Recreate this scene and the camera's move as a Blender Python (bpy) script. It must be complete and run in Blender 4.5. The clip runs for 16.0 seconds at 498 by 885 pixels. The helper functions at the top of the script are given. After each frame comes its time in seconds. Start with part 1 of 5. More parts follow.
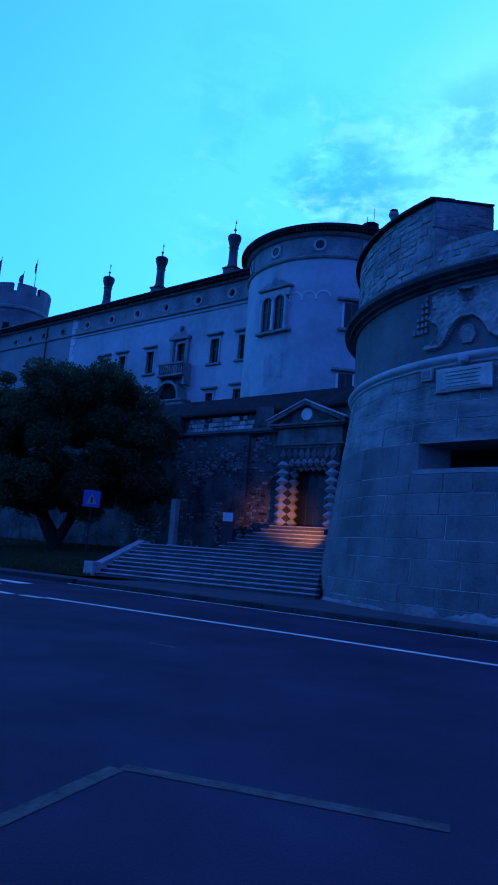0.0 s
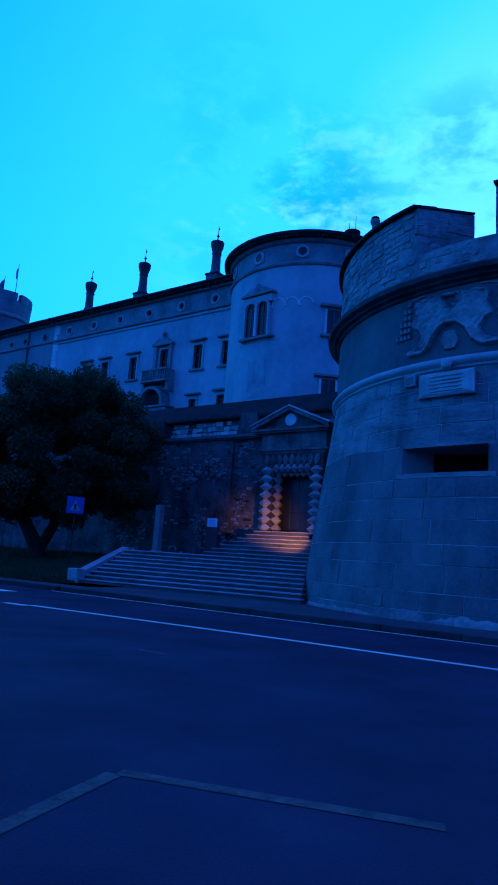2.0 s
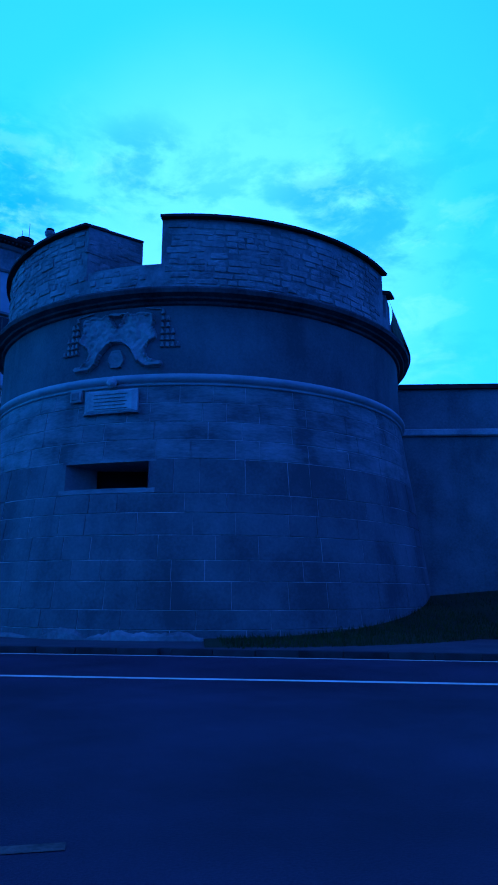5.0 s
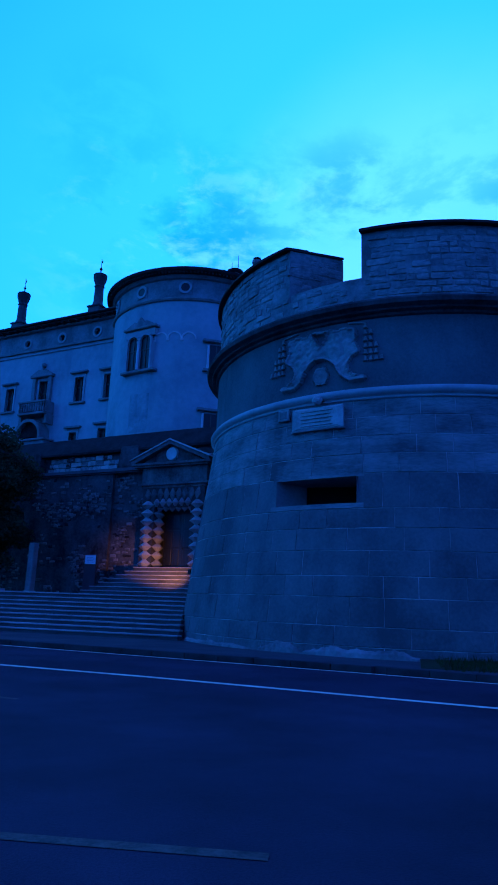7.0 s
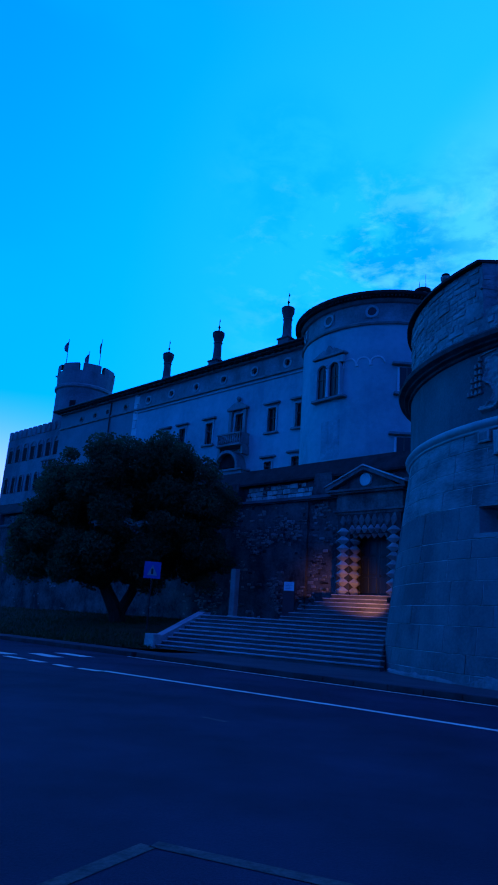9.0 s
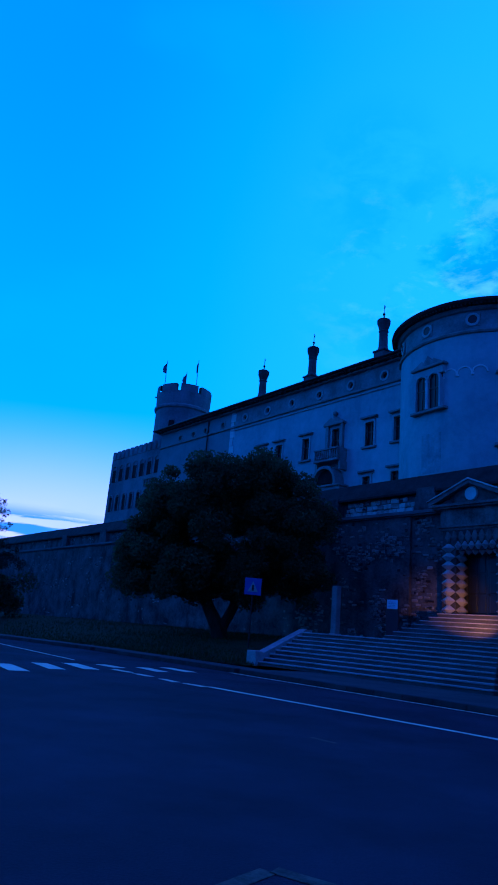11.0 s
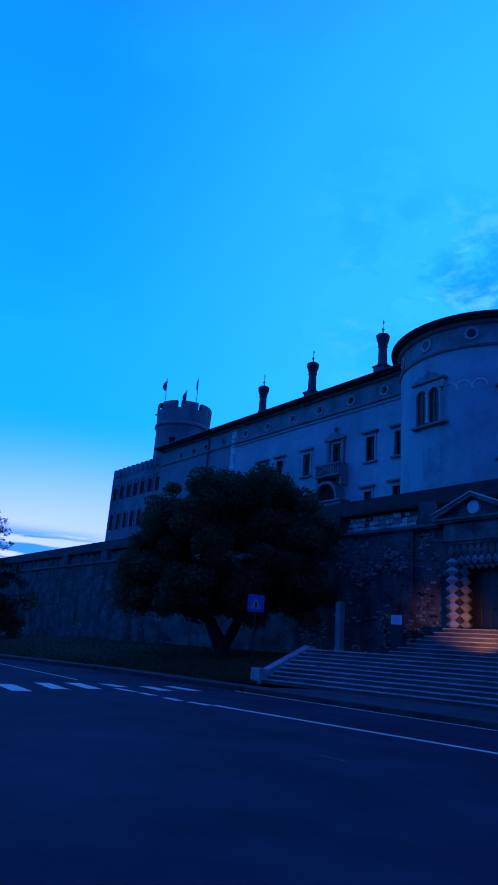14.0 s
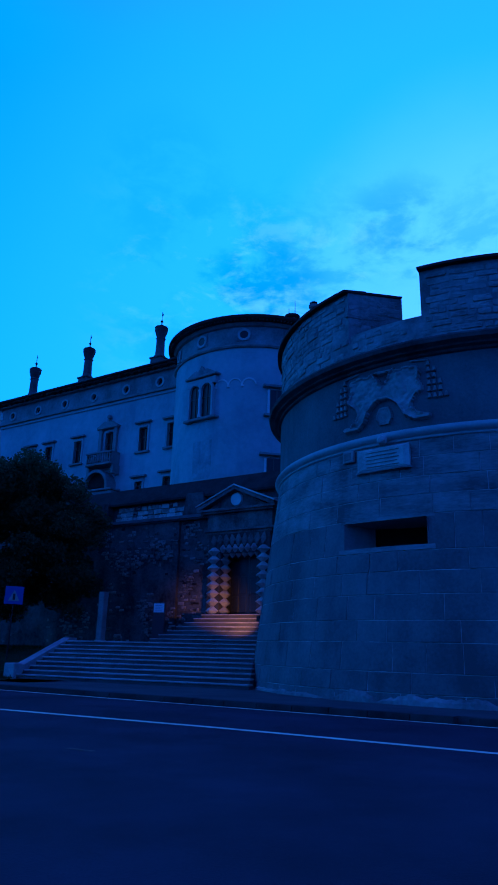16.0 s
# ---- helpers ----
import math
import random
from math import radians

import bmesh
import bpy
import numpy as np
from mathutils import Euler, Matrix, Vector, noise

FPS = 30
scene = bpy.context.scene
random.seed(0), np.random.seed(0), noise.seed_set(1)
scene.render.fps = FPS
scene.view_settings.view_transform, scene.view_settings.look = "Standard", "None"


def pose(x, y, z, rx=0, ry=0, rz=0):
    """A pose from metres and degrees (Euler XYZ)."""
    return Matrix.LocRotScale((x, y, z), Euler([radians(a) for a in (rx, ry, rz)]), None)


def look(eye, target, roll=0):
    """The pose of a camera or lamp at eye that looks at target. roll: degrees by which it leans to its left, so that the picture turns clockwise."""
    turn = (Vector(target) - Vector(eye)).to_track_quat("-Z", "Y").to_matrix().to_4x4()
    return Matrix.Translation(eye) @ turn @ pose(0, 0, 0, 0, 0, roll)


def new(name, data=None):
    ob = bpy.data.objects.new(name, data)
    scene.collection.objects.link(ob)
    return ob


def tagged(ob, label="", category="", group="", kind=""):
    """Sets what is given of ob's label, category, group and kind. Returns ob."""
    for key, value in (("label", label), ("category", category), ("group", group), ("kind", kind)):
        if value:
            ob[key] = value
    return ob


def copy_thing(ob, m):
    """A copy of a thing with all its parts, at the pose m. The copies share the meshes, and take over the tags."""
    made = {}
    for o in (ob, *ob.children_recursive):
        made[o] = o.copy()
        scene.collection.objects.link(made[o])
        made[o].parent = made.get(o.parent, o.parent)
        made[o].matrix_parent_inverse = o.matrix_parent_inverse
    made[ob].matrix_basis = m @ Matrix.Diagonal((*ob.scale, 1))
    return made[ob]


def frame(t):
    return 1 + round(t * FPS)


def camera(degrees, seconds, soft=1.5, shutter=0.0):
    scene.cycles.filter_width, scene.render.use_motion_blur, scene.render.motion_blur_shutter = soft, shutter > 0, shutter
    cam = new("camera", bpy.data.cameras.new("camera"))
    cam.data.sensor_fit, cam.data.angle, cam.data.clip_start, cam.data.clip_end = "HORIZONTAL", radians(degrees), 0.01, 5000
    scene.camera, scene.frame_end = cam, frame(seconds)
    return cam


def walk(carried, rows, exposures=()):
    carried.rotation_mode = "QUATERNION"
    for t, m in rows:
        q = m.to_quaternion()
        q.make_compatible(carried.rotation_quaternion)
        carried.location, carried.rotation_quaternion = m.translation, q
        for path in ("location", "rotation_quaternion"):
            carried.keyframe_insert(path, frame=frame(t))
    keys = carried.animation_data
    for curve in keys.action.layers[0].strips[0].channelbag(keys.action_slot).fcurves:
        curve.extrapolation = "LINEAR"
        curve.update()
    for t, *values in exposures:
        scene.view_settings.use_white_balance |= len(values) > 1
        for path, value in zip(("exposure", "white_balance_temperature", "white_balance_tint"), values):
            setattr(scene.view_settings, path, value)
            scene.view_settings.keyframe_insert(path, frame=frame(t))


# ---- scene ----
cam = camera(40.65, 16.0, soft=1.8)
walk(cam, [
    (0.0, pose(0.035, -0.002, 1.472, 99.52, -4.44, -0.43)),
    (0.5, pose(-0.023, -0.026, 1.453, 99.46, -4.49, 0.51)),
    (1.0, pose(-0.045, -0.021, 1.457, 98.94, -4.73, 0.05)),
    (1.5, pose(-0.061, -0.062, 1.446, 99.52, -4.32, -0.61)),
    (2.0, pose(-0.051, -0.053, 1.459, 100.10, -3.97, -1.87)),
    (2.5, pose(0.010, -0.010, 1.462, 101.11, -3.33, -3.16)),
    (3.0, pose(-0.003, -0.008, 1.472, 100.88, -2.71, -4.52)),
    (3.5, pose(0.027, -0.016, 1.483, 101.12, -1.91, -9.19)),
    (4.0, pose(0.007, -0.044, 1.474, 102.25, -1.12, -16.68)),
    (4.2, pose(0.061, -0.087, 1.462, 102.17, -0.64, -19.99)),
    (4.6, pose(0.115, -0.097, 1.458, 102.32, -0.29, -25.36)),
    (5.0, pose(0.170, -0.107, 1.454, 102.54, -0.19, -29.13)),
    (5.4, pose(0.235, -0.107, 1.460, 102.76, -0.27, -30.65)),
    (5.8, pose(0.289, -0.117, 1.456, 102.93, -0.45, -29.26)),
    (6.3, pose(0.335, -0.130, 1.451, 103.02, -0.66, -22.40)),
    (6.5, pose(0.390, -0.172, 1.452, 102.98, -1.09, -18.24)),
    (7.0, pose(0.331, -0.108, 1.448, 103.53, -2.01, -11.16)),
    (7.5, pose(0.320, -0.066, 1.445, 104.14, -2.45, -6.02)),
    (8.0, pose(0.276, -0.015, 1.459, 103.90, -3.34, -1.76)),
    (8.5, pose(0.267, -0.066, 1.453, 104.21, -3.92, 1.58)),
    (9.0, pose(0.307, -0.066, 1.461, 104.93, -3.80, 5.16)),
    (9.5, pose(0.260, -0.047, 1.442, 105.33, -3.82, 8.35)),
    (10.0, pose(0.194, 0.042, 1.452, 105.61, -4.04, 10.53)),
    (10.2, pose(0.201, 0.045, 1.455, 105.55, -4.43, 10.95)),
    (10.7, pose(0.192, 0.047, 1.448, 105.67, -4.65, 12.44)),
    (11.2, pose(0.162, 0.060, 1.442, 105.72, -4.99, 13.94)),
    (11.7, pose(0.133, 0.072, 1.436, 105.72, -5.34, 15.73)),
    (12.3, pose(0.125, 0.072, 1.428, 105.63, -5.57, 18.58)),
    (12.5, pose(0.084, 0.050, 1.435, 105.19, -5.99, 19.76)),
    (13.0, pose(0.025, 0.162, 1.413, 105.70, -6.12, 19.61)),
    (13.5, pose(0.060, 0.151, 1.423, 106.16, -5.26, 17.46)),
    (14.0, pose(0.126, 0.063, 1.419, 107.11, -4.19, 13.53)),
    (14.5, pose(0.217, 0.013, 1.434, 107.59, -3.14, 9.28)),
    (15.0, pose(0.240, 0.019, 1.461, 107.90, -2.62, 4.15)),
    (15.5, pose(0.277, -0.045, 1.458, 107.34, -2.25, -0.56)),
    (16.0, pose(0.266, -0.046, 1.448, 107.12, -1.40, -5.54)),
], exposures=[
    (0.0, 0.54, 7400, 10), (0.6, 0.46, 6400, 10), (1.5, 0.42, 6100, 10), (4.0, 0.45, 6000, 10), (6.5, 0.35, 6200, 10), (9.0, -0.02, 5800, 10), (12.5, -0.12, 5900, 10), (13.5, -0.12, 6300, 10), (14.5, -0.1, 6050, 10), (15.5, -0.1, 6250, 10), (16.0, -0.1, 5900, 10),
])

# ---- world: dusk sky, brighter low in front, darker behind and above ----
world = bpy.data.worlds.new("dusk_sky")
scene.world = world
world.use_nodes = True
wn, wl = world.node_tree.nodes, world.node_tree.links
wn.clear()


def wnode(kind, **values):
    n = wn.new(kind)
    for key, value in values.items():
        n.inputs[key].default_value = value
    return n


def wmath(op, a, b=None):
    n = wn.new("ShaderNodeMath")
    n.operation = op
    for i, v in enumerate((a, b)):
        if v is None:
            continue
        if isinstance(v, (int, float)):
            n.inputs[i].default_value = v
        else:
            wl.new(v, n.inputs[i])
    return n.outputs[0]


def wmix(f, a, b):
    n = wn.new("ShaderNodeMix")
    n.data_type = "RGBA"
    for i, v in ((0, f), (6, a), (7, b)):
        if isinstance(v, (int, float)):
            n.inputs[i].default_value = v
        elif isinstance(v, tuple):
            n.inputs[i].default_value = (*v, 1)
        else:
            wl.new(v, n.inputs[i])
    return n.outputs[2]


def wstep(v, lo, hi):
    n = wn.new("ShaderNodeMapRange")
    n.interpolation_type = "SMOOTHSTEP"
    wl.new(v, n.inputs[0])
    n.inputs[1].default_value, n.inputs[2].default_value = lo, hi
    return n.outputs[0]


def wdot(direction):
    n = wn.new("ShaderNodeVectorMath")
    n.operation = "DOT_PRODUCT"
    wl.new(coord.outputs["Generated"], n.inputs[0])
    n.inputs[1].default_value = Vector(direction).normalized()
    return n.outputs["Value"]


def sky_dir(azimuth, elevation):
    a, e = radians(azimuth), radians(elevation)
    return (math.sin(a) * math.cos(e), math.cos(a) * math.cos(e), math.sin(e))


coord = wn.new("ShaderNodeTexCoord")
sep = wn.new("ShaderNodeSeparateXYZ")
wl.new(coord.outputs["Generated"], sep.inputs[0])
up = sep.outputs[2]
base = wmix(wstep(up, 0.1, 0.8), (0.02, 0.54, 2.3), (0.012, 0.33, 1.7))
back = wstep(wdot((-0.35, 1, 0)), 0.5, -0.5)
base = wmix(back, base, (0.013, 0.152, 1.08))
base = wmix(wstep(up, 0.70, 0.97), base, (0.05, 0.020, 0.68))
glow = wstep(wdot(sky_dir(24, 20)), 0.58, 1.0)
base = wmix(wmath("MULTIPLY", glow, 0.75), base, (0.06, 0.67, 2.45))
core = wstep(wdot(sky_dir(27, 25)), 0.93, 1.0)
base = wmix(wmath("MULTIPLY", core, 0.55), base, (0.24, 0.84, 2.5))
low = wmath("MULTIPLY", wstep(wdot(sky_dir(-28, 3)), 0.94, 0.997), wstep(up, 0.31, 0.06))
base = wmix(wmath("MULTIPLY", low, 0.95), base, (0.85, 0.9, 2.1))
# clouds, stretched sideways
mapping = wn.new("ShaderNodeMapping")
mapping.inputs["Scale"].default_value = (2.6, 2.6, 5.2)
wl.new(coord.outputs["Generated"], mapping.inputs[0])
puff = wnode("ShaderNodeTexNoise", Scale=3.4, Detail=11.0, Roughness=0.62, Distortion=0.25)
wl.new(mapping.outputs[0], puff.inputs["Vector"])
puffs = wstep(puff.outputs["Fac"], 0.47, 0.62)
region = wmath("MULTIPLY", wstep(wdot(sky_dir(22, 30)), 0.86, 0.985), wstep(up, 0.66, 0.5))
base = wmix(wmath("MULTIPLY", wmath("MULTIPLY", puffs, region), 0.5), base, (0.0, 0.36, 1.5))
for az, el, tight, amount in ((7.0, 30.0, 0.9955, 0.55), (19.0, 34.0, 0.9960, 0.42), (38.0, 30.0, 0.99, 0.48), (-4.0, 38.0, 0.994, 0.14)):
    spot = wmath("MULTIPLY", wstep(wdot(sky_dir(az, el)), tight, 0.9997), wstep(puff.outputs["Fac"], 0.40, 0.55))
    base = wmix(wmath("MULTIPLY", spot, amount), base, (0.0, 0.31, 1.35))
bright = wnode("ShaderNodeTexNoise", Scale=5.0, Detail=10.0, Roughness=0.62, Distortion=0.3)
wl.new(mapping.outputs[0], bright.inputs["Vector"])
base = wmix(wmath("MULTIPLY", wmath("MULTIPLY", wstep(bright.outputs["Fac"], 0.5, 0.68), region), 0.45), base, (0.24, 0.84, 2.5))
long_map = wn.new("ShaderNodeMapping")
long_map.inputs["Scale"].default_value = (3.0, 3.0, 34.0)
wl.new(coord.outputs["Generated"], long_map.inputs[0])
streaks = wnode("ShaderNodeTexNoise", Scale=2.0, Detail=6.0, Roughness=0.55)
wl.new(long_map.outputs[0], streaks.inputs["Vector"])
bank = wmath("MULTIPLY", wstep(wdot(sky_dir(-36, 5)), 0.975, 0.997), wmath("MULTIPLY", wstep(up, 0.15, 0.125), wstep(streaks.outputs["Fac"], 0.42, 0.52)))
base = wmix(wmath("MULTIPLY", bank, 0.92), base, (0.0, 0.33, 1.4))
faint = wnode("ShaderNodeTexNoise", Scale=1.1, Detail=4.0, Roughness=0.5)
wl.new(mapping.outputs[0], faint.inputs["Vector"])
base = wmix(wmath("MULTIPLY", wstep(faint.outputs["Fac"], 0.5, 0.75), 0.22), base, (0.03, 0.55, 2.2))
nishita = wn.new("ShaderNodeTexSky")
nishita.sky_type, nishita.sun_disc = "NISHITA", False
nishita.sun_elevation, nishita.sun_rotation = radians(-3), radians(20)
bg1, bg2, both, wout = wn.new("ShaderNodeBackground"), wn.new("ShaderNodeBackground"), wn.new("ShaderNodeAddShader"), wn.new("ShaderNodeOutputWorld")
wl.new(base, bg1.inputs[0])
bg1.inputs[1].default_value = 1.0
wl.new(nishita.outputs[0], bg2.inputs[0])
bg2.inputs[1].default_value = 0.05
wl.new(bg1.outputs[0], both.inputs[0])
wl.new(bg2.outputs[0], both.inputs[1])
wl.new(both.outputs[0], wout.inputs[0])


# ---- materials ----
def mat(name, dark, light, scale=1.0, rough=0.85, bump=0.3, fine=14.0, metal=0.0, per_piece=0.0, stain=0.0, squash=1.0):
    """Two scales of mottling between two colours, optional vertical stains, fine relief."""
    m = bpy.data.materials.new(name)
    m.use_nodes = True
    nodes, links = m.node_tree.nodes, m.node_tree.links
    shader = nodes["Principled BSDF"]
    shader.inputs["Specular IOR Level"].default_value = 0.5 if rough < 0.8 else 0.2
    shader.inputs["Roughness"].default_value, shader.inputs["Metallic"].default_value = rough, metal
    geo = nodes.new("ShaderNodeNewGeometry")
    mp = nodes.new("ShaderNodeMapping")
    mp.inputs["Scale"].default_value = (1, 1, squash)
    links.new(geo.outputs["Position"], mp.inputs[0])

    def noise_tex(s, detail):
        n = nodes.new("ShaderNodeTexNoise")
        n.inputs["Scale"].default_value, n.inputs["Detail"].default_value, n.inputs["Roughness"].default_value = s, detail, 0.6
        links.new(mp.outputs[0], n.inputs["Vector"])
        return n.outputs["Fac"]

    def combine(op, a, b):
        n = nodes.new("ShaderNodeMath")
        n.operation = op
        for i, v in enumerate((a, b)):
            if isinstance(v, (int, float)):
                n.inputs[i].default_value = v
            else:
                links.new(v, n.inputs[i])
        return n.outputs[0]

    big, small = noise_tex(scale, 5), noise_tex(fine, 4)
    f = combine("ADD", combine("MULTIPLY", combine("SUBTRACT", big, 0.5), 2.2), combine("MULTIPLY", combine("SUBTRACT", small, 0.5), 1.0))
    f = combine("ADD", f, 0.5)
    if per_piece:
        info = nodes.new("ShaderNodeObjectInfo")
        f = combine("ADD", f, combine("MULTIPLY", combine("SUBTRACT", info.outputs["Random"], 0.5), per_piece))
        f = combine("ADD", f, combine("MULTIPLY", combine("SUBTRACT", geo.outputs["Random Per Island"], 0.5), per_piece))
    if stain:
        mp2 = nodes.new("ShaderNodeMapping")
        mp2.inputs["Scale"].default_value = (0.9, 0.9, 0.12)
        links.new(geo.outputs["Position"], mp2.inputs[0])
        streak = nodes.new("ShaderNodeTexNoise")
        streak.inputs["Scale"].default_value, streak.inputs["Detail"].default_value = 1.1, 6
        links.new(mp2.outputs[0], streak.inputs["Vector"])
        f = combine("SUBTRACT", f, combine("MULTIPLY", combine("MAXIMUM", combine("SUBTRACT", streak.outputs["Fac"], 0.5), 0.0), stain * 4))
    clamp = nodes.new("ShaderNodeClamp")
    links.new(f, clamp.inputs[0])
    mix = nodes.new("ShaderNodeMix")
    mix.data_type = "RGBA"
    links.new(clamp.outputs[0], mix.inputs[0])
    mix.inputs[6].default_value, mix.inputs[7].default_value = (*dark, 1), (*light, 1)
    links.new(mix.outputs[2], shader.inputs["Base Color"])
    if bump:
        b = nodes.new("ShaderNodeBump")
        b.inputs["Strength"].default_value, b.inputs["Distance"].default_value = bump, 0.03
        links.new(combine("ADD", small, big), b.inputs["Height"])
        links.new(b.outputs[0], shader.inputs["Normal"])
    return m


